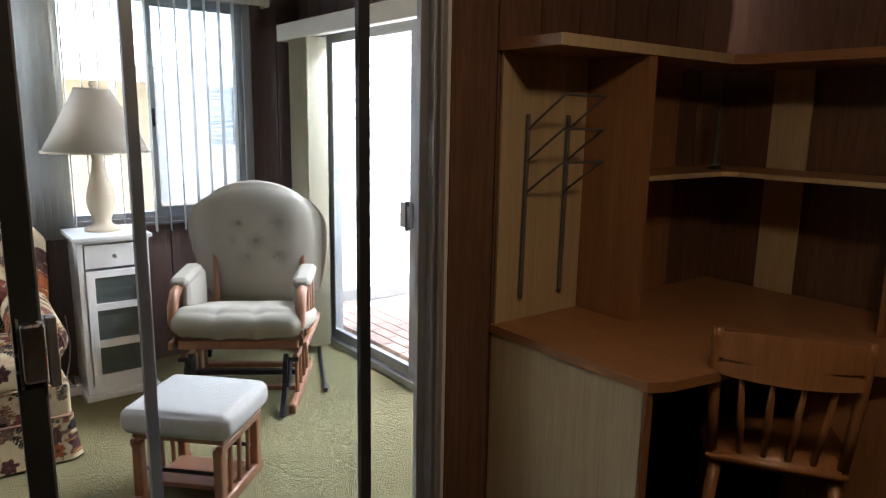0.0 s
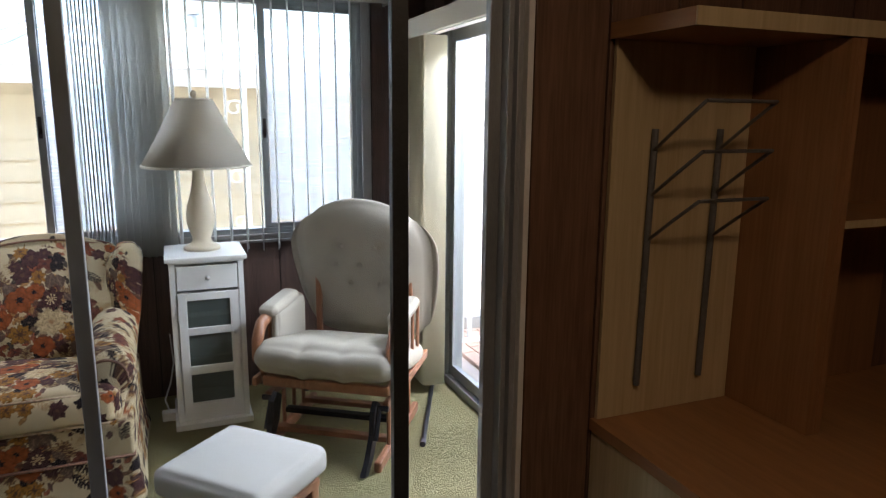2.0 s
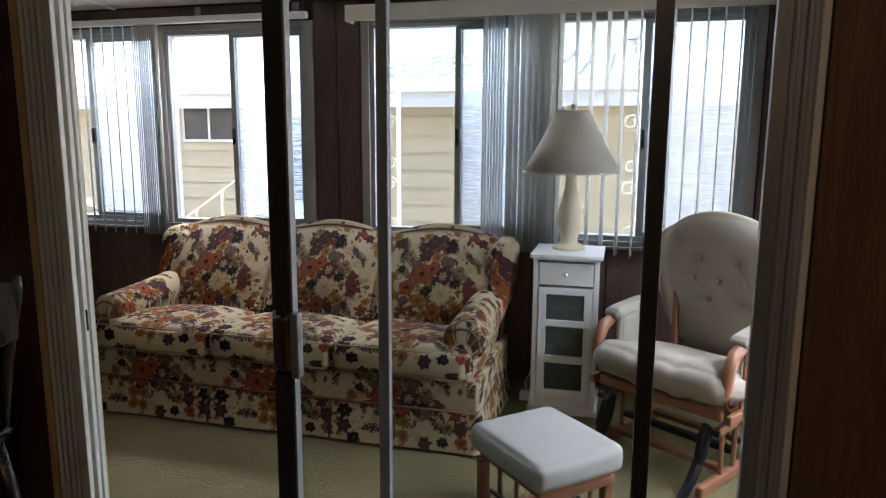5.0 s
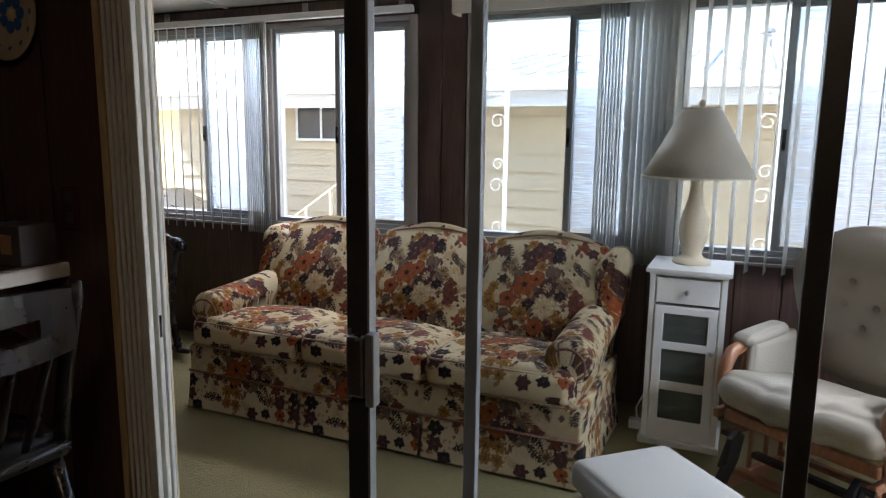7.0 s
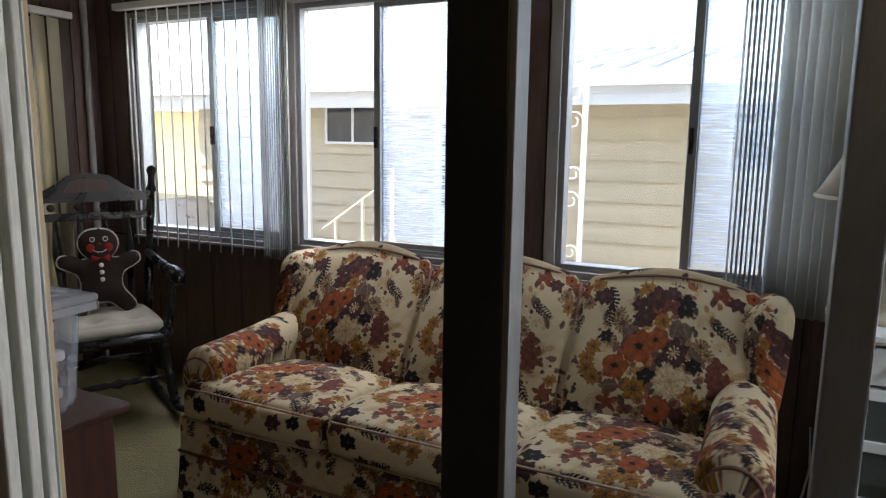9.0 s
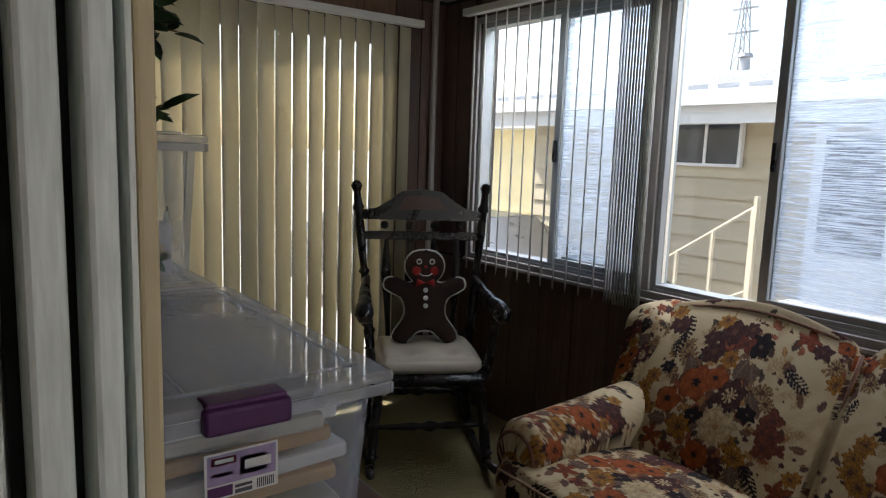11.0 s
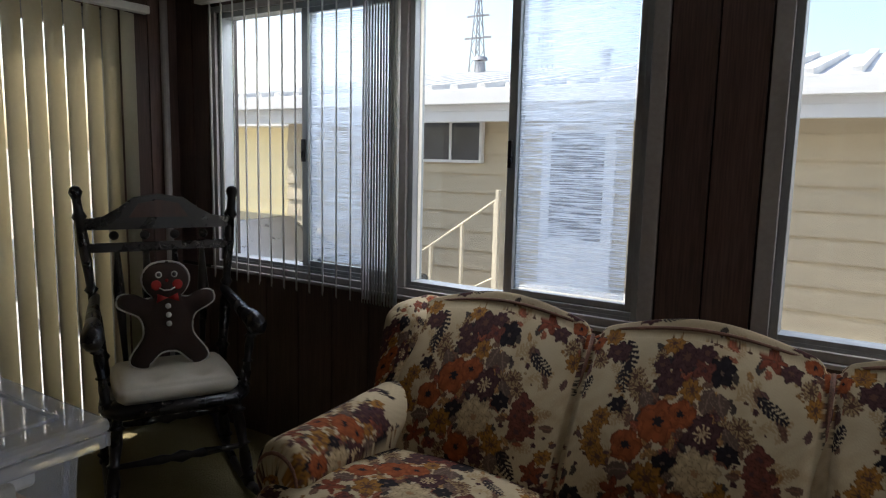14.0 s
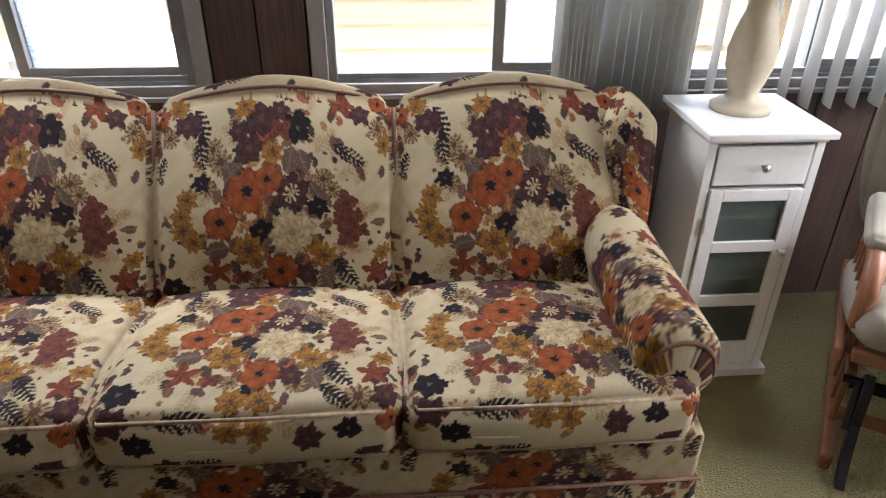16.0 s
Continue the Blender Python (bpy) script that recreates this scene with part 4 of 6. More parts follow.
def floral(u, v, px=0.643, py=0.66):
    """Colours of the cloth at places across (u) and up (v); the print repeats."""
    u0, v0 = (u + px / 2) % px - px / 2, (v + py / 2) % py - py / 2
    wob = lambda a, b, k: .0022 * np.sin(b * 47 * k + 2 * np.sin(a * 31)) + .0014 * np.sin(b * 131 + a * 83 * k) + .0008 * np.sin(a * 310 + 3 * np.sin(b * 190))
    U, W = u0 + wob(u0, v0, 1), v0 + wob(v0, u0, 1.1)
    col = np.empty((len(U), 3))
    col[:] = np.array(CREAM)
    # soft ochre wash about the bouquet and up the sides
    wash = .55 * np.exp(-((np.hypot(U, W) - .20) / .05) ** 2) + .45 * np.exp(-((np.abs(U) - .30) / .05) ** 2)
    wash *= np.clip(.5 + .5 * np.sin(U * 61 + 2.2 * np.sin(W * 43)) * np.sin(W * 55 + 1.7 * np.sin(U * 37)), 0, 1) ** 1.3
    col += wash[:, None] * (np.array(TAN) - np.array(CREAM))

    def near(x, y, R):
        i = np.nonzero((np.abs(U - x) < R) & (np.abs(W - y) < R))[0]
        return i, U[i] - x, W[i] - y

    def lay(i, h, c, alpha=1.0):
        j = i[h]
        col[j] += alpha * (c[h] - col[j])

    def leaf_at(x, y, a, L, c, k=.5, alpha=1.0, vein=1.0):
        i, dx, dy = near(x, y, L * 1.1)
        s, t = (dx * math.cos(a) + dy * math.sin(a)) / L, (-dx * math.sin(a) + dy * math.cos(a)) / L
        h = np.abs(t) < k * np.maximum(0, 1 - s ** 2) * (1 + .12 * np.sin(s * 17))
        lines = (np.abs(t) < .05) | (np.abs(np.sin(s * 9 + np.abs(t) * 9)) < .16)
        lay(i, h, np.array(c) * np.where(lines, 1 + .7 * vein, 1 - .12 * np.abs(t) / k)[:, None], alpha)

    def frond_at(x, y, a, L, c, alpha=1.0):
        i, dx, dy = near(x, y, L * 1.1)
        s, t = (dx * math.cos(a) + dy * math.sin(a)) / L, (-dx * math.sin(a) + dy * math.cos(a)) / L
        env = .42 * np.maximum(0, 1 - s ** 2) ** .6
        h = (np.abs(t) < env) & ((np.cos(s * 22 - np.abs(t) * 16) > -.25) | (np.abs(t) < .05))
        lay(i, h, np.broadcast_to(np.array(c), (len(i), 3)), alpha)

    def head_at(x, y, R, n, c, heart, deep=.16, rings=2.5, core=.26, line=.6):
        """A flower seen from above: lobed outline, overlapping petals with dark edges, a heart."""
        i, dx, dy = near(x, y, R * 1.3)
        r, th = np.hypot(dx, dy * 1.06) / R, np.arctan2(dy, dx) + x * 37 + y * 53
        rim = 1 + deep * np.cos(n * th) + .04 * np.cos(3 * n * th)
        q = r / rim
        shade = .80 + .42 * (.5 + .5 * np.cos(n * th + 3 * q)) * q
        fold = np.abs((q * rings + .35 * np.cos(n * th * .5 + 2 * q)) % 1 - .5) < .085
        shade = np.where(fold & (q > core), shade * line, shade)
        shade = np.where(q > .9, shade * .72, shade)
        cc = np.array(c) * shade[:, None]
        cc[q < core * (1 + .2 * np.cos(7 * th))] = np.array(heart)
        lay(i, r < rim, cc)

    def daisy_at(x, y, R, n, c, alpha=1.0):
        i, dx, dy = near(x, y, R * 1.1)
        r, th = np.hypot(dx, dy) / R, np.arctan2(dy, dx) + x * 20
        h = (r < .85 + .15 * np.cos(n * th)) & ((np.cos(n * th) > .35) | (r < .30)) & (r > .1)
        lay(i, h, np.array(c) * (.7 + .5 * r)[:, None], alpha)

    for x, y, a, L in SPRIGS:
        frond_at(x, y, a, L, TAN, .75)
        frond_at(x + .016, y - .012, a + .7, L * .8, OCHRE, .45)
    for x, y, r, c in BERRIES:
        head_at(x, y, r, 5, c, c, .1, 1, .1)
    for x, y, a, L, c in EDGE + FILL:
        leaf_at(x, y, a, L, c, .55, .92)
    for x, y, R in DAISIES:
        head_at(x, y, R * .9, 9, TAN, UMBER, .2, 1.2, .25)
        daisy_at(x, y, R, 11, UMBER)
    for x, y, a, L in GREYLEAVES:
        leaf_at(x, y, a, L, TAUPE, .58)
    for x, y, a, L in FRONDS:
        frond_at(x, y, a, L, INKY)
        frond_at(x - .012, y + .004, a + 2.6, L * .6, INKY, .8)
    for x, y, R in PLUMS:
        head_at(x, y, R, 6, PLUM, UMBER)
    for x, y, R in NAVY:
        head_at(x, y, R, 6, INKY, TAUPE, .13, 1.4, .16, .8)
    for x, y, R in RUSTY:
        head_at(x, y, R, 4, (.145, .045, .030), PLUM, .2)
    for x, y, R in MUSTARDS:
        head_at(x, y, R, 8, MUSTARD, UMBER, .16, 1.4, .24, .5)
        daisy_at(x, y, R * .62, 8, UMBER, .8)
    for x, y, R in LILIES:
        head_at(x, y, R, 5, BRICK_RED, UMBER, .36, 1.2, .12)
    for x, y, R in POPPIES:
        head_at(x, y, R, 5, RUST, INKY, .10, 1.7, .24, .72)
    daisy_at(.050, .035, .022, 9, PALE)
    # the cream rose in the middle
    head_at(.050, -.053, .055, 8, PALE, (.30, .17, .08), .12, 3.2, .16, .62)
    speck = np.sin(u0 * 910 + 4 * np.sin(v0 * 530)) * np.sin(v0 * 870 + 4 * np.sin(u0 * 610))
    return np.clip(col * (1 + .08 * speck)[:, None], 0, 1)


# ---- the sofa ----
SX, NOTCH = -0.135, (-1.10, -0.450, 0.190, 0.83)
sofa = thing("sofa", "three-seat wing sofa in orange and brown floral cotton", "sofa", pose(SX, 2.92, 0))


def cloth(name, V, F, u, v, parent=sofa, label="", px=.64, py=.70):
    return grid_mesh(name, V, F, M_PRINT, parent, floral(np.asarray(u), np.asarray(v), px, py), label)


for k in range(3):
    x0, x1 = NOTCH[k] - SX, NOTCH[k + 1] - SX
    w, cx = x1 - x0 - .008, (x0 + x1) / 2
    # seat cushion, sunk a little towards the back
    V, F, C = soft_box(w, .60, .135, .035, 200, 190, 40, .026)
    V[:, 2] += .008 * np.sin((V[:, 0] + .1) * 9 + k) * np.sin(V[:, 1] * 8) * (V[:, 2] > 0) - .040 * np.clip((V[:, 1] + .1) / .4, 0, 1)
    V = V + np.array([cx, .290, .405])
    seat = cloth("seat_cushion", V, F, C[:, 0], C[:, 1] + .035)
    for z in (.462, .345):
        pb = B()
        tube(pb, [(cx - w / 2 + .01, .18, z), (cx - w / 2 + .006, .05, z), (cx - w / 2 + .03, -.006, z), (cx, -.013, z + (.004 if z > .4 else 0)),
                  (cx + w / 2 - .03, -.006, z), (cx + w / 2 - .006, .05, z), (cx + w / 2 - .01, .18, z)], .0045, 6)
        part("piping", pb, M_WELTPALE, seat, smooth=True)
    # back cushion with a gently crowned top
    V, F, C = soft_box(w, .45, .13, .045, 200, 175, 32, .035)
    hgt = (V[:, 1] + .225) / .45
    crown = .034 * (.5 + .5 * np.cos(np.clip(V[:, 0] / (w / 2), -1, 1) * math.pi)) ** .8
    up = .415 + hgt * (.443 + crown)
    out = V[:, 2] + .010 * np.sin(V[:, 0] * 8 + 1 + k) * np.sin(hgt * 5) * (V[:, 2] > 0)
    lean = .462 + .273 * hgt ** 1.05
    out = out * (1 - .84 * np.clip(hgt, 0, 1) ** 3)
    P = np.stack([V[:, 0] + cx, lean + .065 - out, up], 1)
    back = cloth("back_cushion", P, F[:, ::-1], C[:, 0], C[:, 1] * 1.16 + .005)
    pb = B()
    pts = []
    for i in range(25):
        s = -1 + 2 * i / 24
        cr = .034 * (.5 + .5 * math.cos(s * math.pi)) ** .8
        pts.append((cx + s * (w / 2 - .015), (.735 + .068), .415 + .443 + cr + .009 - .02 * abs(s) ** 8))
    tube(pb, pts, .0075, 6)
    part("piping", pb, M_WELT, back, smooth=True)
    pb = B()
    tube(pb, [(x0 + .002, .462 + .273 * h + .03, .43 + .42 * h) for h in ease(0, 1, 8)], .006, 6)
    part("seam_piping", pb, M_WELT, back, smooth=True)

# deck and apron under the cushions, frame behind the back
V, F, C = soft_box(2.02, .82, .20, .02, 320, 20, 60, 0)
cloth("apron", V + np.array([0, .425, .235]), F, C[:, 0] + SX + .457 - .32, C[:, 1] + .55)
V, F, C = soft_box(1.96, .13, .60, .05, 160, 10, 90, 0)
V[:, 1] += .16 * (V[:, 2] + .3) / .6
crw = .05 * np.abs(np.cos((V[:, 0] + .0) / .643 * math.pi)) ** 1.2
V[:, 2] += np.where(V[:, 2] > .2, crw * .6, 0)
cloth("back_frame", V + np.array([0, .80, .462]), F, C[:, 0], C[:, 1])


def skirt(name, path, z0, z1, off):
    """A hanging cloth along a line of (x, y) points, flaring at the hem."""
    pts = []
    for (xa, ya), (xb, yb) in zip(path, path[1:]):
        n = max(2, int(math.hypot(xb - xa, yb - ya) / .005))
        nx, ny = (yb - ya), -(xb - xa)
        L = math.hypot(nx, ny)
        pts += [(xa + (xb - xa) * i / n, ya + (yb - ya) * i / n, nx / L, ny / L) for i in range(n)]
    rows = int((z1 - z0) / .005)
    V, F, u, v = [], [], [], []
    for i, (x, y, nx, ny) in enumerate(pts):
        for j in range(rows + 1):
            h = j / rows
            o = .012 + .022 * (1 - h) ** 1.5 + .004 * math.sin(i * .05) * (1 - h)
            V.append((x + nx * o, y + ny * o, z0 + (z1 - z0) * h))
            u.append(i * .005 + off)
            v.append(z0 + (z1 - z0) * h - .35)
    q = rows + 1
    for i in range(len(pts) - 1):
        for j in range(rows):
            F.append((i * q + j, (i + 1) * q + j, (i + 1) * q + j + 1, i * q + j + 1))
    ob = cloth(name, np.array(V), np.array(F), u, v)
    md = ob.modifiers.new("thick", "SOLIDIFY")
    md.thickness = .004
    return ob


for a, b in ((-1.0, -.335), (-.325, .305), (.315, 1.0)):
    path = [(a, .02), (b, .02)]
    if a < -.9:
        path = [(a, .75)] + path
    if b > .9:
        path = path + [(b, .75)]
    skirt("skirt", path, .012, .195, a)
# pleat backs coloured ink-dark to stand for the shade inside the folds
for a, b in ((-.375, -.285), (.265, .355)):
    part("pleat", box(B(), a, b, .018, .024, .014, .19), M_INK, sofa, "inverted pleat with its shade painted dark")
pb = B()
tube(pb, [(-1.005, .5, .197), (-1.005, .01, .197), (-.5, .004, .197), (.5, .004, .197), (1.005, .01, .197), (1.005, .5, .197)], .006, 6)
part("skirt_piping", pb, M_WELT, sofa, smooth=True)


def arm(side):
    """A rolled arm that sinks towards the front; side -1 or 1."""
    n, rows = 150, 130
    V, u, v = [], [], []
    prof = []
    for i in range(n + 1):
        s = i / n
        if s < .36:
            prof.append((-.075, .10 + s / .36 * .36))
        elif s < .66:
            a = math.pi - (s - .36) / .30 * math.pi * 1.25
            prof.append((.012 + .098 * math.cos(a), .50 + .098 * math.sin(a)))
        else:
            k = (s - .66) / .34
            prof.append((.080 - .025 * min(1, k * 3), .435 - k * .335))
    run = [0.0]
    for p, q in zip(prof, prof[1:]):
        run.append(run[-1] + math.dist(p, q))
    for j in range(rows + 1):
        t = j / rows
        y = -.035 + t * .64
        rise = .035 * t ** 1.5
        nose = min(1.0, math.sqrt(max(0.0, 1 - (1 - min(1, t / .07)) ** 2)) * .5 + .5)
        for i, (a, z) in enumerate(prof):
            aa, zz = a * nose + .01 * (1 - nose), .42 + (z - .42) * (nose if z > .42 else 1)
            V.append((aa * side, y, zz + rise * (z > .3) * min(1, (z - .3) / .1 if z > .3 else 0)))
            u.append(run[i] * side)
            v.append(y * 1.0)
    q = n + 1
    F = [(j * q + i, (j + 1) * q + i, (j + 1) * q + i + 1, j * q + i + 1) for j in range(rows) for i in range(n)]
    # front end, filled inwards in rings
    base = len(V)
    cx, cz, R = .0, .33, 44
    for r in range(1, R + 1):
        f = 1 - r / R
        for i in range(n + 1):
            x, y, z = V[i]
            V.append((x * f + cx * side * (1 - f), y - .012 * math.sin(r / R * math.pi / 2), z * f + cz * (1 - f)))
            u.append((V[-1][0]) * 1.0 + .1)
            v.append(V[-1][2])
    for r in range(R):
        A, Bq = (0 if r == 0 else base + (r - 1) * q), base + r * q
        F += [(A + i, A + i + 1, Bq + i + 1, Bq + i) for i in range(n)]
    F = np.array(F)
    V = np.array(V) + np.array([side * .915, .075, 0])
    ob = cloth("arm", V, F if side > 0 else F[:, ::-1], np.array(u) * 1.25 - side * .56, np.array(v) * 1.25 - .20)
    wel = B()
    tube(wel, [(side * (.915 + .012 + .075 * math.cos(a)), .050, .49 + .075 * math.sin(a)) for a in ease(math.pi * 1.0, -math.pi * .25, 14)], .006, 6)
    part("piping", wel, M_WELT, ob, smooth=True)
    # wing beside the back
    V, F, C = soft_box(.13, .34, .36, .055, 44, 110, 120, .012)
    h = (V[:, 2] + .18) / .36
    V[:, 1] = V[:, 1] * (1 - .25 * h) + .10 * h
    V[:, 0] += side * .03 * h
    wg = cloth("wing", V + np.array([side * .955, .70, .675]), F, (V[:, 1] - V[:, 0] * side) * 1.3 + .12, (V[:, 2] + V[:, 0] * side) * 1.3 + .02)
    return ob


arm(-1)
arm(1)


# ---- white cabinet and lamp ----
cab = thing("side_cabinet", "narrow white cabinet with a drawer and glass door", "cabinet", pose(1.19, 3.695, 0))
hw, d0, d1 = .150, -.165, .140
part("top", box(B(), -.178, .178, -.205, .150, .805, .825, .004), M_WHITE, cab)
tr = box(B(), -.165, .165, -.185, .145, .792, .805, .004)
part("top_moulding", tr, M_WHITE, cab)
for sx in (-1, 1):
    part("side_panel", box(B(), sx * (hw - .008) - .008, sx * (hw - .008) + .008, d0, d1, .03, .792), M_WHITE, cab)
part("back_panel", box(B(), -hw + .016, hw - .016, d1 - .008, d1, .03, .792), M_WHITE, cab)
part("floor_board", box(B(), -hw + .016, hw - .016, d0, d1 - .008, .03, .07), M_WHITE, cab)
part("drawer_divider", box(B(), -hw + .016, hw - .016, d0, d1 - .008, .64, .655), M_WHITE, cab)
for z in (.24, .33, .44, .54):
    part("shelf", box(B(), -hw + .016, hw - .016, d0 + .03, d1 - .008, z, z + .012), M_WHITE, cab)
for sx in (-1, 1):
    part("corner_post", box(B(), sx * hw - .012, sx * hw + .012, d0 - .012, d0 + .012, 0, .792, .002), M_WHITE, cab)
part("plinth", box(B(), -.175, .175, -.20, .15, 0, .03, .004), M_WHITE, cab)
dr = part("drawer", box(B(), -.132, .132, d0 - .014, d0, .668, .782, .003), M_WHITE, cab)
part("knob", lathe(B(), [(.004, 0), (.004, .012), (.011, .016), (.011, .024), (.001, .028)], m=pose(0, d0 - .014, .725, 90)), M_STEEL, dr, "steel knob", True)
cdoor = part("door", box(B(), -.132, -.094, d0 - .018, d0, .075, .655, .002), M_WHITE, cab)
part("stile", box(B(), .094, .132, d0 - .018, d0, .075, .655, .002), M_WHITE, cdoor)
for z0, z1 in ((.075, .125), (.265, .305), (.455, .49), (.62, .655)):
    part("rail", box(B(), -.094, .094, d0 - .018, d0, z0, z1, .002), M_WHITE, cdoor)
for z0, z1 in ((.125, .265), (.305, .455), (.49, .62)):
    part("pane", box(B(), -.094, .094, d0 - .010, d0 - .007, z0, z1), M_FROST, cdoor, "dim greenish glass")
part("knob", lathe(B(), [(.004, 0), (.004, .012), (.010, .016), (.010, .022), (.001, .026)], m=pose(.113, d0 - .018, .46, 90)), M_STEEL, cdoor, "steel knob", True)
part("hinge", box(B(), -.137, -.130, d0 - .022, d0 - .016, .52, .57, .001), M_STEEL, cdoor)

lamp = thing("table_lamp", "cream ceramic table lamp with a wide conical shade", "lamp", pose(1.185, 3.70, .825))
part("base", lathe(B(), [(.083, 0), (.085, .012), (.070, .022), (.050, .030), (.040, .05), (.052, .085), (.064, .125), (.067, .165), (.056, .22), (.040, .27),
                         (.030, .32), (.026, .36), (.032, .385), (.030, .40), (.015, .41), (.001, .412)], seg=36), M_LAMP, lamp, smooth=True)
sh = lathe(B(), [(.246, .395), (.158, .555), (.083, .70), (.080, .70), (.155, .555), (.243, .396)], seg=48)
part("shade", sh, M_SHADE, lamp, "cream fabric shade", True)
part("shade_trim", lathe(B(), [(.243, .392), (.249, .392), (.248, .402), (.244, .402)], seg=48), M_IVORY, lamp)
part("shade_trim", lathe(B(), [(.079, .694), (.086, .694), (.084, .704), (.080, .704)], seg=48), M_IVORY, lamp)
part("finial", lathe(B(), [(.004, .69), (.005, .705), (.014, .715), (.016, .728), (.008, .738), (.001, .742)]), M_LAMP, lamp, smooth=True)
part("harp", tube(B(), [(0, 0, .41), (.05, 0, .46), (.055, 0, .58), (.02, 0, .68), (0, 0, .695)], .003, 6), M_STEEL, lamp)
part("spider", rod(rod(B(), (-.081, 0, .69), (.081, 0, .69), .002), (0, -.081, .69), (0, .081, .69), .002), M_STEEL, lamp)

ad = thing("power_adapter", "white plug adapter with a cord on the carpet", "adapter", pose(1.0, 3.66, 0))
part("block", box(B(), -.045, .02, -.03, .02, 0, .045, .006), M_WHITE, ad)
part("cord", tube(B(), [(-.01, .02, .03), (-.03, .10, .06), (.0, .17, .12), (.02, .24, .20), (.01, .26, .35)], .004, 6), M_WHITE, ad, smooth=True)


# ---- glider rocker and ottoman ----
def padded(name, w, d, h, r, puff, parent, material, m, fn=None, label=""):
    V, F, C = soft_box(w, d, h, r, 40, 40, 12, puff)
    if fn:
        V = fn(V)
    return grid_mesh(name, V, F, material, parent, None, label, m)


gl = thing("glider_rocker", "cushioned glider rocker with honey-brown wooden frame", "rocking chair", pose(1.69, 3.15, 0, 0, 0, -34) @ Matrix.Diagonal((.93, 1, 1, 1)))


def back_shape(V):
    h = (V[:, 1] + .36) / .72
    out = V.copy()
    half = .352 - .040 * np.clip(1 - h / .62, 0, 1) ** 1.6
    X, T = V[:, 0] / .30, np.clip((h - .64) / .36, 0, 1)
    out[:, 2] = V[:, 2] * (1 - .78 * np.maximum(np.abs(X), T) ** 4)
    out[:, 0] = X * np.sqrt(1 - T ** 2 / 2) * half
    out[:, 1] = np.where(h > .64, (.64 + .36 * T * np.sqrt(1 - np.clip(X ** 2, 0, 1) / 2)) * .72 - .36, V[:, 1])
    for bx, bh in ((-.09, .70), (.09, .70), (-.06, .42), (.10, .42), (-.13, .56), (.0, .56)):
        d2 = (V[:, 0] - bx) ** 2 + (.72 * (h - bh)) ** 2
        out[:, 2] -= np.where(V[:, 2] > 0, .022 * np.exp(-d2 / .0007) + .010 * np.exp(-d2 / .005), 0)
    return out


bc = padded("back_cushion", .60, .72, .10, .048, .048, gl, M_TAUPE, pose(0, .44, .725, 107, 0, 0), back_shape)
for bx, by in ((-.09, .144), (.09, .144), (-.06, -.058), (.10, -.058), (-.13, .043), (.0, .043)):
    part("button", lathe(B(), [(.014, 0), (.012, .006), (.001, .009)], m=pose(bx, by, .072)), M_TAUPE, bc, smooth=True)
cr = B()
tube(cr, [(.10, .144, .083), (.14, .05, .088), (.10, -.058, .084), (.06, -.16, .085)], .003, 5)
part("fold", cr, M_TAUPE, bc, smooth=True)


def seat_shape(V):
    o = V.copy()
    o[:, 2] += np.where(V[:, 2] > 0, -.022 * np.exp(-(V[:, 0] ** 2) / .004 - ((V[:, 1] + .02) ** 2) / .03), 0)
    o[:, 2] += .012 * np.clip(-V[:, 1] / .25, 0, 1) - .014 * np.exp(-((np.abs(V[:, 0]) - .10) ** 2) / .0008 - (V[:, 1] + .26) ** 2 / .012)
    return o


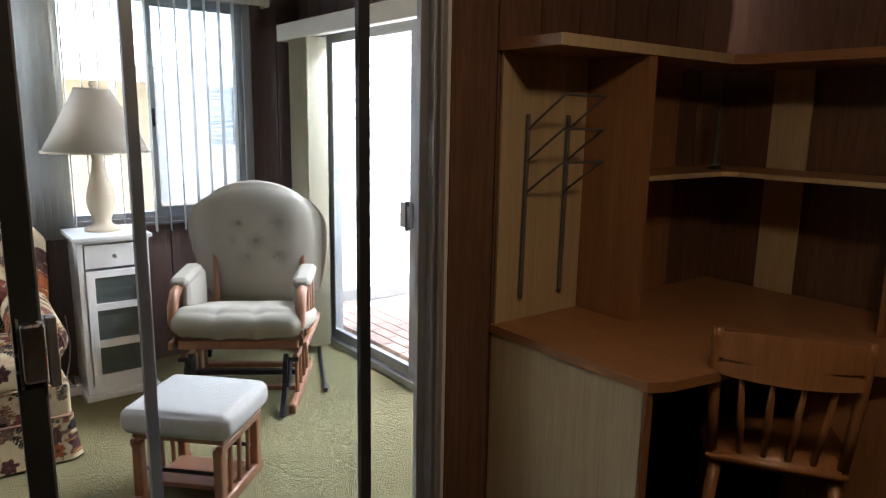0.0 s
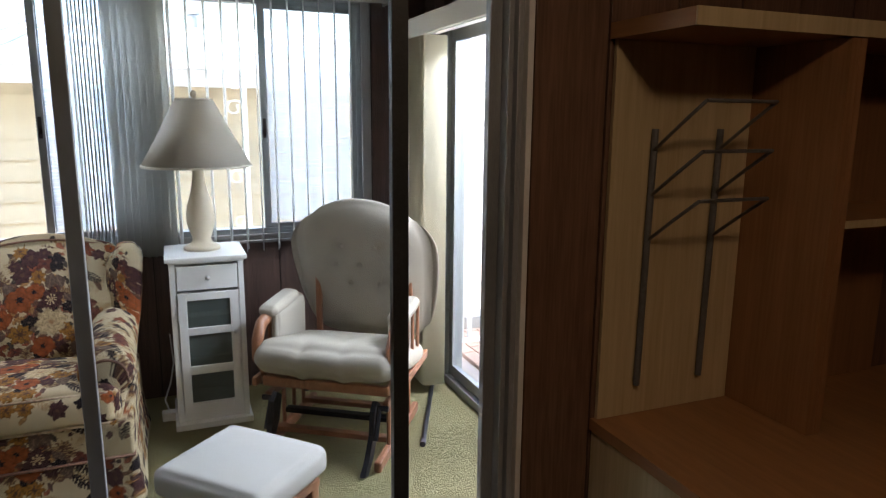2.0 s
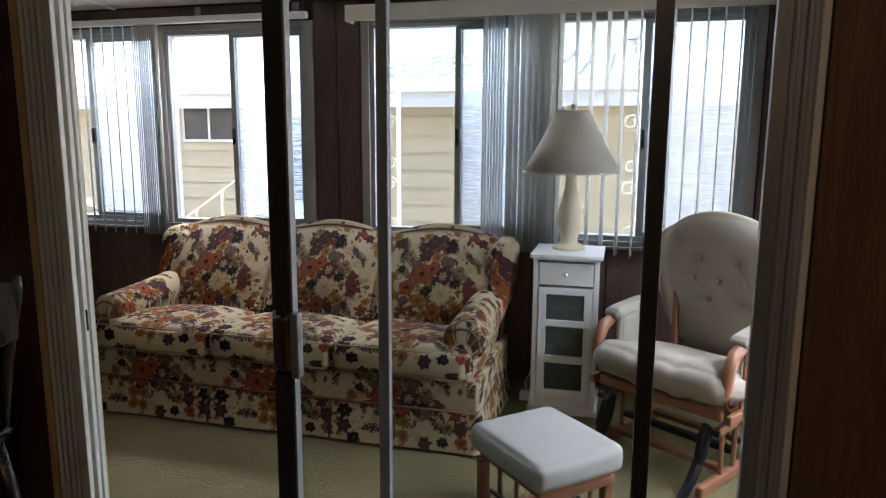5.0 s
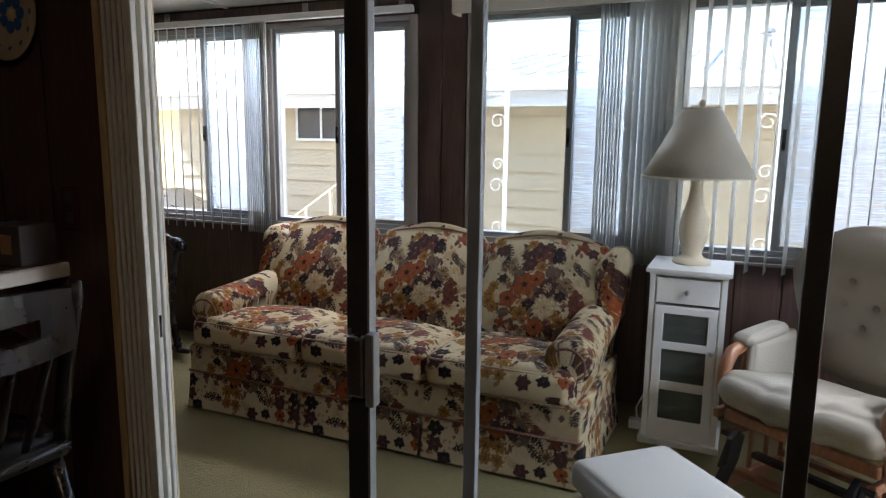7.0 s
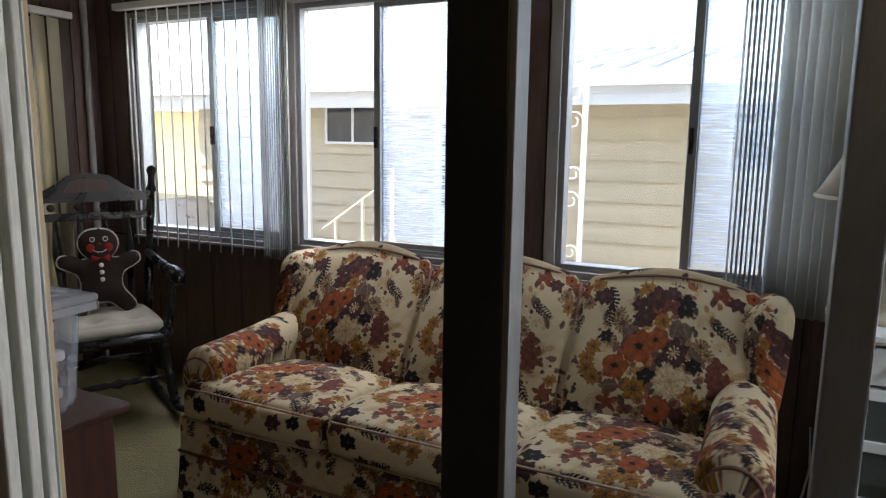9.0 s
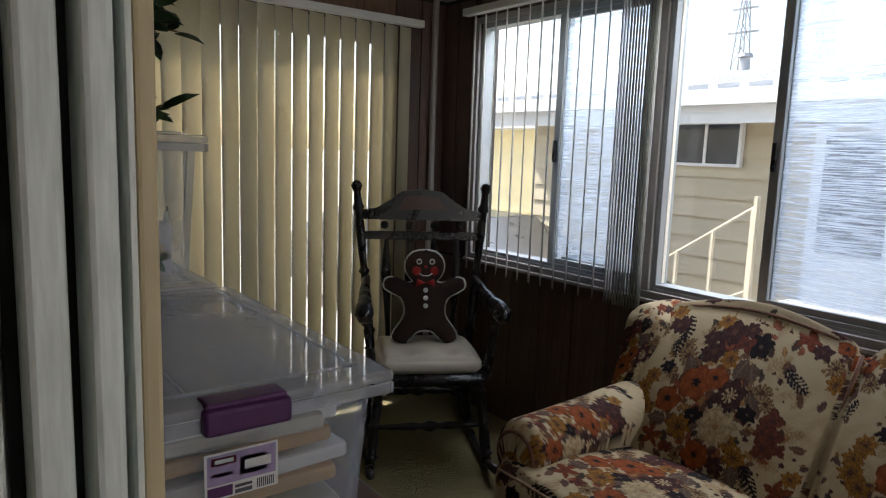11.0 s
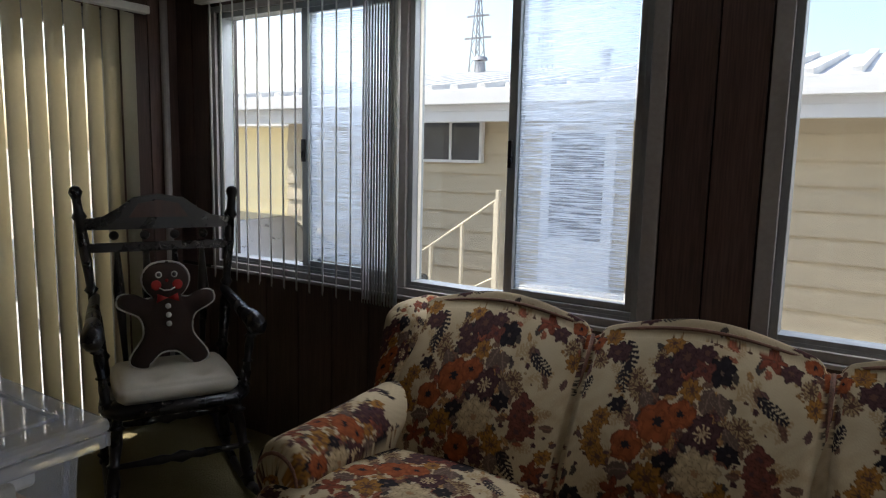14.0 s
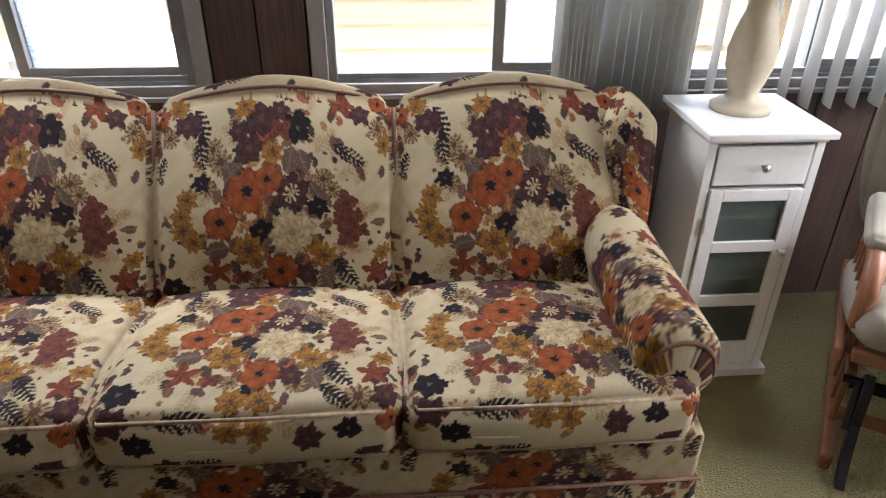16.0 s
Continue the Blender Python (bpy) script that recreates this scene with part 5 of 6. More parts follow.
padded("seat_cushion", .68, .58, .135, .066, .022, gl, M_TAUPE, pose(0, .100, .375, -11), seat_shape)
part("seat_rail", box(box(box(box(B(), -.31, .31, -.13, -.10, .29, .335, .008), -.31, .31, .36, .39, .27, .31, .006), -.31, -.28, -.10, .36, .285, .325, .006), .28, .31, -.10, .36, .285, .325, .006), M_GLIDER, gl)
for sx in (-1, 1):
    ab = B()
    pts = [(sx * .315, -.09, .31), (sx * .325, -.135, .42), (sx * .325, -.13, .50), (sx * .325, -.09, .56), (sx * .325, .0, .585), (sx * .325, .14, .59), (sx * .31, .30, .585)]
    tube(ab, pts, [.020, .026, .028, .028, .026, .024, .02], 10)
    part("arm_bow", ab, M_GLIDER, gl, "bent honey wood arm", True)
    ap = padded("arm_pad", .092, .27, .050, .024, .006, gl, M_TAUPE, pose(sx * .318, .085, .612, 5))
    pk = padded("arm_panel", .040, .30, .21, .019, .008, gl, M_TAUPE, pose(sx * .292, .13, .50))
    for k in range(4):
        y = -.02 + k * .095
        part("spindle", rod(B(), (sx * .335, y, .31), (sx * .330, y + .03, .585), .009, .009, 8), M_GLIDER, gl)
    part("side_rail", box(B(), sx * .345 - .012, sx * .345 + .012, -.14, .40, .29, .33, .005), M_GLIDER, gl)
    # base side frame with spindles and foot
    part("base_foot", box(B(), sx * .29 - .018, sx * .29 + .018, -.24, .40, .0, .05, .010), M_GLIDER, gl)
    part("base_top", box(B(), sx * .29 - .014, sx * .29 + .014, -.12, .34, .225, .262, .006), M_GLIDER, gl)
    for k in range(4):
        y = -.07 + k * .11
        part("base_spindle", rod(B(), (sx * .29, y, .045), (sx * .29, y, .23), .011, .011, 8), M_GLIDER, gl)
    for y in (-.13, .30):
        lk = B()
        rod(lk, (sx * .265, y, .24), (sx * .265, y - .06, .12), .013, .013, 8)
        rod(lk, (sx * .255, y, .24), (sx * .31, y, .24), .012, .012, 8)
        part("link_arm", lk, M_DARKMETAL, gl, "dark swing linkage")
    bp = B()
    prism(bp, [(-.26, .0), (-.19, .05), (-.12, .14), (-.09, .24), (-.13, .27), (-.17, .24), (-.19, .14), (-.25, .06), (-.31, .015)], sx * .245 - .012, sx * .245 + .012, "x")
    part("curved_brace", bp, M_DARKMETAL, gl)
for y, z in ((-.06, .07), (.26, .07), (.05, .11)):
    part("stretcher", box(B(), -.28, .28, y - .02, y + .02, z - .012, z + .012, .004), M_GLIDER if z < .1 else M_DARKMETAL, gl)
part("back_frame", box(box(B(), -.27, -.24, .40, .43, .30, .80, .006), .24, .27, .40, .43, .30, .80, .006), M_GLIDER, gl)

ot = thing("ottoman", "low ottoman with pale cushion and wooden spindle base", "ottoman", pose(1.217, 2.405, 0, 0, 0, -46))
padded("cushion", .41, .37, .095, .030, .010, ot, M_OTTO, pose(0, 0, .335))
part("top_frame", box(B(), -.175, .175, -.155, .155, .262, .292, .005), M_GLIDER, ot)
for sx in (-1, 1):
    part("foot_rail", box(B(), sx * .155 - .016, sx * .155 + .016, -.19, .19, 0, .045, .008), M_GLIDER, ot)
    part("side_rail", box(B(), sx * .165 - .012, sx * .165 + .012, -.17, .17, .235, .265, .005), M_GLIDER, ot)
    for y in (-.15, .15):
        part("leg", box(B(), sx * .155 - .017, sx * .155 + .017, y - .02, y + .02, .04, .25, .006), M_GLIDER, ot)
    for k in range(3):
        part("spindle", rod(B(), (sx * .155, -.075 + k * .075, .04), (sx * .16, -.075 + k * .075, .24), .009, .009, 8), M_GLIDER, ot)
part("lower_shelf", box(B(), -.14, .14, -.10, .10, .05, .07, .004), M_GLIDER, ot)
for y in (-.12, .12):
    part("swing_rod", rod(B(), (-.15, y, .13), (.15, y, .13), .008, .008, 8), M_DARKMETAL, ot)

sb = thing("security_bar", "dark metal bar lying on the carpet", "bar", pose(0, 0, 0))
part("shaft", rod(B(), (2.05, 2.98, .013), (2.36, 3.66, .013), .011), M_DARKMETAL, sb)
part("grip", rod(B(), (2.035, 2.95, .014), (2.05, 2.98, .014), .0135), M_INK, sb)


# ---- black rocking chair with seat pad and felt pillow ----
rc = thing("rocking_chair", "black painted spindle-back rocking chair with turned posts", "rocking chair", pose(-2.13, 3.40, 0, 0, 0, 62))
seat_z = .43
sp = B()
prism(sp, [(-.25, .23), (-.28, -.16), (-.22, -.25), (.22, -.25), (.28, -.16), (.25, .23)], seat_z - .045, seat_z)
bmesh.ops.bevel(sp, geom=list(sp.edges), offset=.012, segments=2, affect="EDGES")
part("seat", sp, M_BLACK, rc, smooth=True)
BEADS = [(0, .8), (.03, 1), (.10, 1), (.12, 1.5), (.14, 1), (.3, 1.15), (.45, .8), (.47, 1.35), (.49, .8), (.7, 1.1), (.82, .9), (.84, 1.45), (.87, .9), (.93, .8), (.95, 1.1), (.965, 1.35), (.99, .9), (1, .02)]
for sx in (-1, 1):
    part("back_post", turned(B(), (sx * .235, .21, seat_z - .02), (sx * .318, .30, 1.225), BEADS, .021), M_BLACK, rc, smooth=True)
    part("arm_post", turned(B(), (sx * .25, -.17, seat_z - .02), (sx * .280, -.20, .69), BEADS[:-1] + [(1, 1)], .017), M_BLACK, rc, smooth=True)
    am = B()
    tube(am, [(sx * .262, .25, .76), (sx * .275, .10, .735), (sx * .282, -.08, .715), (sx * .288, -.20, .712), (sx * .29, -.25, .70), (sx * .29, -.27, .675)], [.020, .024, .03, .038, .04, .024], 10)
    part("arm", am, M_BLACK, rc, smooth=True)
    part("rocker", tube(B(), [(sx * .26, -.40, .075), (sx * .255, -.22, .030), (sx * .25, 0, .018), (sx * .25, .25, .035), (sx * .25, .48, .09)], .018, 8), M_BLACK, rc, smooth=True)
    for y, yy in ((-.18, -.235), (.18, .235)):
        part("leg", turned(B(), (sx * .255, yy, .03), (sx * .215, y, seat_z - .03), BEADS[:-1] + [(1, 1)], .022), M_BLACK, rc, smooth=True)
for y, z in ((-.215, .20), (.215, .2)):
    part("stretcher", turned(B(), (-.24, y, z), (.24, y, z), [(0, .7), (.2, .9), (.35, 1.3), (.42, .9), (.5, 1.8), (.58, .9), (.65, 1.3), (.8, .9), (1, .7)], .014), M_BLACK, rc, smooth=True)
cr = B()
top = [(-.295, 1.085), (-.22, 1.095), (-.16, 1.13), (-.10, 1.175), (0, 1.19), (.10, 1.175), (.16, 1.13), (.22, 1.095), (.295, 1.085)]
prism(cr, top + [(.295, 1.04), (-.295, 1.04)], .268, .292, "y")
crest = part("crest_rail", cr, M_BLACK, rc)
part("stencil", prism(B(), [(-.12, 1.09), (-.08, 1.15), (0, 1.165), (.08, 1.15), (.12, 1.09)], .2655, .2675, "y"), M_CHEST, crest, "faded brown stencil")
part("lower_rail", box(B(), -.285, .285, .255, .275, .945, .985, .005), M_BLACK, rc)
for x in (-.18, -.06, .06, .18):
    part("ball_finial", bmesh.ops.create_uvsphere(b := B(), u_segments=12, v_segments=8, radius=.020, matrix=Matrix.Translation((x, .265, 1.015))) and b, M_BLACK, rc, smooth=True)
for x in (-.17, -.057, .057, .17):
    sl = B()
    tube(sl, [(x * .9, .21, seat_z - .01), (x * .95, .225, .60), (x, .24, .78), (x, .255, .95)], [.010, .014, .024, .010], 8)
    part("arrow_spindle", sl, M_BLACK, rc, smooth=True)

pad = thing("seat_pad", "tufted ivory cotton chair pad on the rocking chair", "cushion", pose(-2.13, 3.40, seat_z + .035, 0, 0, 62))


def tufted(V):
    o = V.copy()
    for x in (-.09, .09):
        for y in (-.09, .09):
            o[:, 2] -= np.where(V[:, 2] > 0, .028 * np.exp(-((V[:, 0] - x) ** 2 + (V[:, 1] - y) ** 2) / .0022), 0)
    return o


padded("pad", .43, .40, .065, .03, .014, pad, M_IVORY, pose(0, -.03, 0), tufted)

# felt gingerbread pillow: one plain mesh
gp = bmesh.new()
half = [(0, .345), (.055, .335), (.088, .30), (.095, .255), (.080, .215), (.058, .185), (.10, .180), (.155, .205), (.19, .195), (.195, .155), (.165, .13), (.115, .10),
        (.098, .05), (.105, .0), (.15, -.07), (.155, -.11), (.12, -.13), (.085, -.12), (.04, -.075), (0, -.065)]
line = half + [(-x, z) for x, z in half[-2:0:-1]]
fine = []
for i, p in enumerate(line):
    p0, p2, p3 = line[i - 1], line[(i + 1) % len(line)], line[(i + 2) % len(line)]
    for s in (0, .25, .5, .75):
        fine.append(tuple(.5 * (2 * p[a] + (p2[a] - p0[a]) * s + (2 * p0[a] - 5 * p[a] + 4 * p2[a] - p3[a]) * s * s + (3 * p[a] - p0[a] - 3 * p2[a] + p3[a]) * s ** 3) for a in (0, 1)))
rings = []
for f, y in ((1, 0), (.92, -.028), (.75, -.042), (.92, .028), (.75, .042)):
    rings.append([gp.verts.new((1.12 * x * (1 - (1 - f) * .55), y, .12 + (z - .12) * (1 - (1 - f) * .4) if abs(x) < .1 else z)) for x, z in fine])
nn = len(fine)
for A, Bq in ((0, 1), (1, 2), (0, 3), (3, 4)):
    for k in range(nn):
        gp.faces.new((rings[A][k], rings[A][(k + 1) % nn], rings[Bq][(k + 1) % nn], rings[Bq][k]))
for R in (2, 4):
    bmesh.ops.triangle_fill(gp, edges=[gp.edges.get((rings[R][k], rings[R][(k + 1) % nn])) or gp.edges.new((rings[R][k], rings[R][(k + 1) % nn])) for k in range(nn)], use_beauty=True)
cuts = [len(gp.faces)]
wave = [(x * 1.13, -.012 + .006 * (k % 2), .12 + (z - .12) * 1.012) for k, (x, z) in enumerate(fine)]
tube(gp, wave + wave[:1], .0050, 5)
for z in (.14, .10, .06):
    lathe(gp, [(.013, 0), (.013, .006), (.001, .008)], m=pose(0, -.043, z, 90), seg=12)
for x in (-.035, .035):
    lathe(gp, [(.015, 0), (.015, .004), (.009, .0045)], m=pose(x, -.043, .285, 90), seg=14)
tube(gp, [(-.035, -.046, .225), (-.015, -.048, .213), (.015, -.048, .213), (.035, -.046, .225)], .003, 5)
cuts.append(len(gp.faces))
for x in (-.048, .048):
    lathe(gp, [(.024, 0), (.02, .004), (.001, .006)], m=pose(x, -.042, .238, 90), seg=12)
lathe(gp, [(.008, 0), (.001, .006)], m=pose(0, -.043, .258, 90), seg=10)
for s in (-1, 1):
    prism(gp, [(0, .178), (s * .045, .198), (s * .05, .158)], -.056, -.043, "y")
cuts.append(len(gp.faces))
for x in (-.035, .035):
    lathe(gp, [(.010, 0), (.001, .004)], m=pose(x, -.0475, .285, 90), seg=10)
gme = bpy.data.meshes.new("felt_pillow")
gp.faces.ensure_lookup_table()
for i, f in enumerate(gp.faces):
    f.material_index = 0 if i < cuts[0] else 1 if i < cuts[1] else 2 if i < cuts[2] else 3
    f.smooth = True
gp.to_mesh(gme)
gp.free()
for mm in (M_GINGER, M_WHITE, M_RED, M_INK):
    gme.materials.append(mm)
gpo = tagged(new("felt_pillow", gme), "brown felt gingerbread-shaped pillow with white trim", "pillow")
gpo.matrix_basis = pose(-2.13, 3.40, seat_z + .178, 0, 0, 62) @ pose(0, .07, 0, -12) @ Matrix.Diagonal((.86, 1, .90, 1))


# ---- chest, storage boxes and silk plant ----
ch = thing("wooden_chest", "dark cherry wooden chest under the storage boxes", "chest", pose(-1.06, 2.02, 0))
part("top", box(B(), -.90, .475, -.275, .275, .695, .72, .006), M_CHEST, ch)
part("body", box(B(), -.88, .44, -.255, .25, .04, .695, .003), M_CHEST, ch)
part("plinth", box(B(), -.89, .455, -.265, .262, 0, .06, .004), M_CHEST, ch)
for k in range(3):
    dw = part("drawer", box(B(), -.85, .41, .250, .262, .08 + k * .205, .27 + k * .205, .004), M_CHEST, ch)
    for x in (-.55, .15):
        part("pull", rod(B(), (x, .262, .175 + k * .205), (x, .280, .175 + k * .205), .012), M_STEEL, dw)


def label_on(parent, m):
    """A printed label: pale card, mauve block, dark picture and bars for its small print."""
    lb = part("label", box(B(), -.075, .075, -.048, .048, 0, .0012), M_PAPER, parent, "printed product label")
    lb.matrix_basis = m @ Matrix.Scale(.74, 4)
    for (x0, x1, y0, y1), mt in (((-.070, .070, -.018, .044), M_MAUVE), ((-.062, -.012, .022, .038), M_RED), ((-.055, -.018, .026, .034), M_PAPER), ((-.005, .05, -.008, .030), M_INK),
                                 ((.005, .06, .002, .022), M_PAPER), ((-.070, -.02, -.044, -.022), M_PURPLE), ((-.062, -.02, -.001, .006), M_PURPLE), ((-.015, .02, -.044, -.036), M_INK), ((-.015, .02, -.032, -.026), M_INK)):
        part("print_block", box(B(), x0, x1, y0, y1, .0012, .0018 if mt is not M_PAPER else .0024), mt, lb)
    for k in range(9):
        part("print_bar", box(B(), .030 + k * .0042, .0325 + k * .0042, -.044, -.024, .0012, .0019), M_INK, lb)


def storage_box(m, w, d, h, label, group="storage boxes"):
    """A clear lidded box; long side w along x, handles on the two short ends (x)."""
    s = thing("storage_box", label, "box", m, group)
    tb = B()
    t = .003
    tp = .03
    V = []
    for (a, b, z) in ((w / 2 - tp, d / 2 - tp, 0), (w / 2 - .012, d / 2 - .012, h)):
        V.append([(sx * a, sy * b, z) for sx, sy in ((-1, -1), (1, -1), (1, 1), (-1, 1))])
    vs = [[tb.verts.new(p) for p in r] for r in V]
    for k in range(4):
        tb.faces.new((vs[0][k], vs[0][(k + 1) % 4], vs[1][(k + 1) % 4], vs[1][k]))
    tb.faces.new(vs[0][::-1])
    bmesh.ops.bevel(tb, geom=[e for e in tb.edges if not e.is_boundary], offset=.025, segments=3, affect="EDGES")
    o = part("tub", tb, M_BIN, s, "clear milky plastic tub", True)
    lb = box(B(), -w / 2 - .008, w / 2 + .008, -d / 2 - .008, d / 2 + .008, h - .004, h + .016, .008)
    lid = part("lid", lb, M_LID, s, "clear plastic lid")
    for yy in (-d / 2 + .04, -d / 7, d / 2 - .04):
        part("rib", box(B(), -w / 2 + .04, w / 2 - .04, yy - .003, yy + .003, h + .0162, h + .0225, .002), M_LID, lid)
    for xx in (-w / 2 + .04, w / 2 - .04):
        part("rib", box(B(), xx - .003, xx + .003, -d / 2 + .045, d / 2 - .045, h + .0162, h + .0225, .002), M_LID, lid)
    for yy in (-d / 2 - .004, d / 2 + .004):
        part("rim", box(B(), -w / 2 - .006, w / 2 + .006, yy - .003, yy + .003, h - .024, h - .0045, .002), M_LID, lid)
    for xx in (-w / 2 - .004, w / 2 + .004):
        part("rim", box(B(), xx - .003, xx + .003, -d / 2, d / 2, h - .024, h - .0045, .002), M_LID, lid)
    for sx in (-1, 1):
        hb = box(B(), sx * (w / 2 + .012) - .014, sx * (w / 2 + .012) + .014, -.064, .064, h - .026, h + .012, .006)
        box(hb, sx * (w / 2 - .005) - .022, sx * (w / 2 - .005) + .022, -.060, .060, h + .010, h + .019, .004)
        part("latch_handle", hb, M_PURPLE, s, "purple snap handle")
    return s


# the lower long box: its end faces the room, label on that end
def lower_contents(s, w, d, h):
    rg = random.Random(5)
    for k in range(7):
        pb = B()
        box(pb, -w / 2 + .06 + rg.uniform(0, .02), w / 2 - .05 - rg.uniform(0, .03), -d / 2 + .05, d / 2 - .05 - rg.uniform(0, .03), .02 + k * .032, .048 + k * .032, .008, pose(0, 0, 0, 0, rg.uniform(-3, 3), rg.uniform(-4, 4)))
        part("folded_linen", pb, (M_PAPER, M_IVORY, M_TAN, M_PAPER, M_TAN, M_IVORY, M_PAPER)[k], s)


b1 = storage_box(pose(-.9925, 1.985, .72), .775, .49, .275, "clear plastic storage box of linens with purple handles")
lower_contents(b1, .775, .49, .275)
label_on(b1, pose(.3722, .002, .172, 90, 0, 90) @ pose(0, 0, 0))
b3 = storage_box(pose(-1.68, 1.985, .72), .50, .46, .275, "clear plastic storage box of linens under another box")
lower_contents(b3, .50, .43, .275)
b2 = storage_box(pose(-1.66, 1.965, 1.0185), .50, .45, .355, "clear plastic storage box with a floral gift box inside")
gx = B()
box(gx, -.20, .2185, -.165, .150, .022, .15, .003)
gbox = part("gift_box", gx, M_PAPER, b2, "white gift box printed with leaves and lemons")
rg = random.Random(3)
for k in range(44):
    y, z = rg.uniform(-.15, .135), rg.uniform(.04, .14)
    c = rg.choice((M_LEAF, M_LEAF, M_LEAF, M_SLATC))
    lf = B()
    a = rg.uniform(0, 6.28)
    L = .016 if c is M_LEAF else .013
    prism(lf, [(y + L * math.cos(a) * math.cos(q) - L * .45 * math.sin(a) * math.sin(q), z + L * math.sin(a) * math.cos(q) + L * .45 * math.cos(a) * math.sin(q)) for q in ease(0, 5.5, 8)] if c is M_LEAF else
          [(y + L * math.cos(q), z + L * math.sin(q)) for q in ease(0, 5.5, 8)], .2187, .2200, "x")
    part("printed_leaf" if c is M_LEAF else "printed_lemon", lf, M_SAGE if c is M_LEAF else M_YELLOW, gbox)
part("blue_wrap", box(B(), .2187, .2205, -.13, .10, .030, .046), M_BLUE, b2)
part("brown_folder", box(B(), -.2, .21, -.12, .12, .155, .172, .003), M_TAN, b2)
part("plastic_bag", box(B(), -.18, .20, -.15, .12, .18, .235, .02), M_BAG, b2)
label_on(b2, pose(.2362, .0, .275, 90, 0, 90))

pl = thing("silk_plant", "silk ficus plant with glossy dark green leaves", "plant", pose(-1.60, 1.95, 1.3975))
pot = lathe(B(), [(.05, 0), (.058, .035), (.062, .04), (.054, .04), (.001, .03)], seg=20)
part("pot", pot, M_CHEST, pl, "small dark pot")
rp = random.Random(21)
leaf_shape = B()
prof = [(0, 0), (.012, .012), (.017, .028), (.013, .046), (0, .066)]
lv = [leaf_shape.verts.new((x, z, -.3 * abs(x) - 6 * (z - .03) ** 2)) for x, z in prof] + [leaf_shape.verts.new((-x, z, -.3 * abs(x) - 6 * (z - .03) ** 2)) for x, z in prof[1:-1]]
mid = [leaf_shape.verts.new((0, z, .004 - 6 * (z - .03) ** 2)) for x, z in prof[1:-1]]
for side in ((0, 1, 2, 3, 4), (0, 5, 6, 7, 4)):
    ch_ = [lv[i] for i in side]
    sp_ = [lv[0]] + mid + [lv[4]]
    for k in range(4):
        vs = []
        for v in (ch_[k], ch_[k + 1], sp_[k + 1], sp_[k]):
            if v not in vs:
                vs.append(v)
        leaf_shape.faces.new(vs)
leaf_me = mesh_of(leaf_shape, M_LEAF, "leaf")
for k in range(27):
    a = rp.uniform(-1.3, 1.3) if k < 20 else rp.uniform(0, 6.28)
    reach, rise = (rp.uniform(.12, .25), rp.uniform(.12, .42)) if k < 12 else (rp.uniform(.12, .22), rp.uniform(-.055, .05))
    pts = [Vector((0, 0, .06))]
    for s in ease(.2, 1, 6):
        pts.append(Vector((reach * s * math.cos(a) * (.8 + .4 * s), reach * s * math.sin(a), .06 + rise * math.sin(s * 2.1) + .05 * s)))
    pts = [p + Vector((rp.uniform(-.01, .01), rp.uniform(-.01, .01), 0)) for p in pts]
    part("branch", tube(B(), pts, [.006, .005, .005, .004, .003, .003, .002], 6), M_TWIG, pl, smooth=True)
    for p0, p1 in zip(pts[1:], pts[2:]):
        for j in range(3):
            q = p0.lerp(p1, rp.random())
            piece("leaf", leaf_me, pl, Matrix.Translation(q) @ Euler((rp.uniform(-.9, .5), rp.uniform(-.6, .6), rp.uniform(0, 6.28))).to_matrix().to_4x4() @ Matrix.Scale(rp.uniform(1.0, 1.7), 4))


# ---- den: corner desk, shelves, chairs, counter ----
desk = thing("corner_desk", "honey laminate corner desk with pale end panel", "desk", pose(2.0, YD - .012, 0))
ZT = .712
cv = [(0, 0), (0, -.655), (.06, -.690)]
for k in range(9):
    a = k / 8 * math.pi / 2
    cv.append((.22 + .52 * math.sin(a) * 1.0, -.72 - .5 * (1 - math.cos(a))))
cv += [(.74, -1.35), (1.335, -1.35), (1.335, 0)]
part("worktop", prism(B(), cv, ZT - .03, ZT), M_DESK, desk)
part("end_panel", box(B(), .004, .028, -.640, -.004, 0, ZT - .031, .001), M_PALE, desk, "pale wood end panel")
part("front_edge", box(B(), .0, .03, -.655, -.641, 0, ZT - .031, .002), M_DESKV, desk)
part("far_panel", box(B(), .76, .785, -1.34, -.70, 0, ZT - .031, .001), M_DESKV, desk)

hutch = thing("corner_shelf_unit", "L-shaped wooden shelf unit standing on the desk", "shelves", pose(2.0, YD - .014, ZT))
zt = .925
part("top_shelf", prism(B(), [(.0, 0), (.0, -.27), (.93, -.27), (.98, -.32), (.98, -1.35), (1.33, -1.35), (1.33, 0)], zt - .005, zt + .030), M_DESK, hutch)
part("top_edge", box(B(), .0, .95, -.274, -.270, zt - .005, zt + .030), M_PALE, hutch, "pale front edging")
part("hook_panel", box(B(), .012, .425, -.012, -.001, 0.001, zt - .006), M_PALE, hutch, "pale wood back panel")
part("upright", box(B(), .455, .475, -.268, -.001, .001, zt - .006, .001), M_DESKV, hutch, "brown wood upright")
part("niche_side", box(B(), .428, .4545, -.268, -.001, .001, zt - .006, .001), M_DESKV, hutch)
part("middle_shelf", prism(B(), [(.476, -.002), (.476, -.262), (.93, -.262), (.98, -.31), (.98, -.85), (1.33, -.85), (1.33, -.002)], .50, .518), M_DESK, hutch)
ed = B()
box(ed, .476, .93, -.266, -.262, .50, .518)
prism(ed, [(.93, -.266), (.976, -.312), (.98, -.31), (.932, -.262)], .50, .518)
box(ed, .976, .98, -.85, -.312, .50, .518)
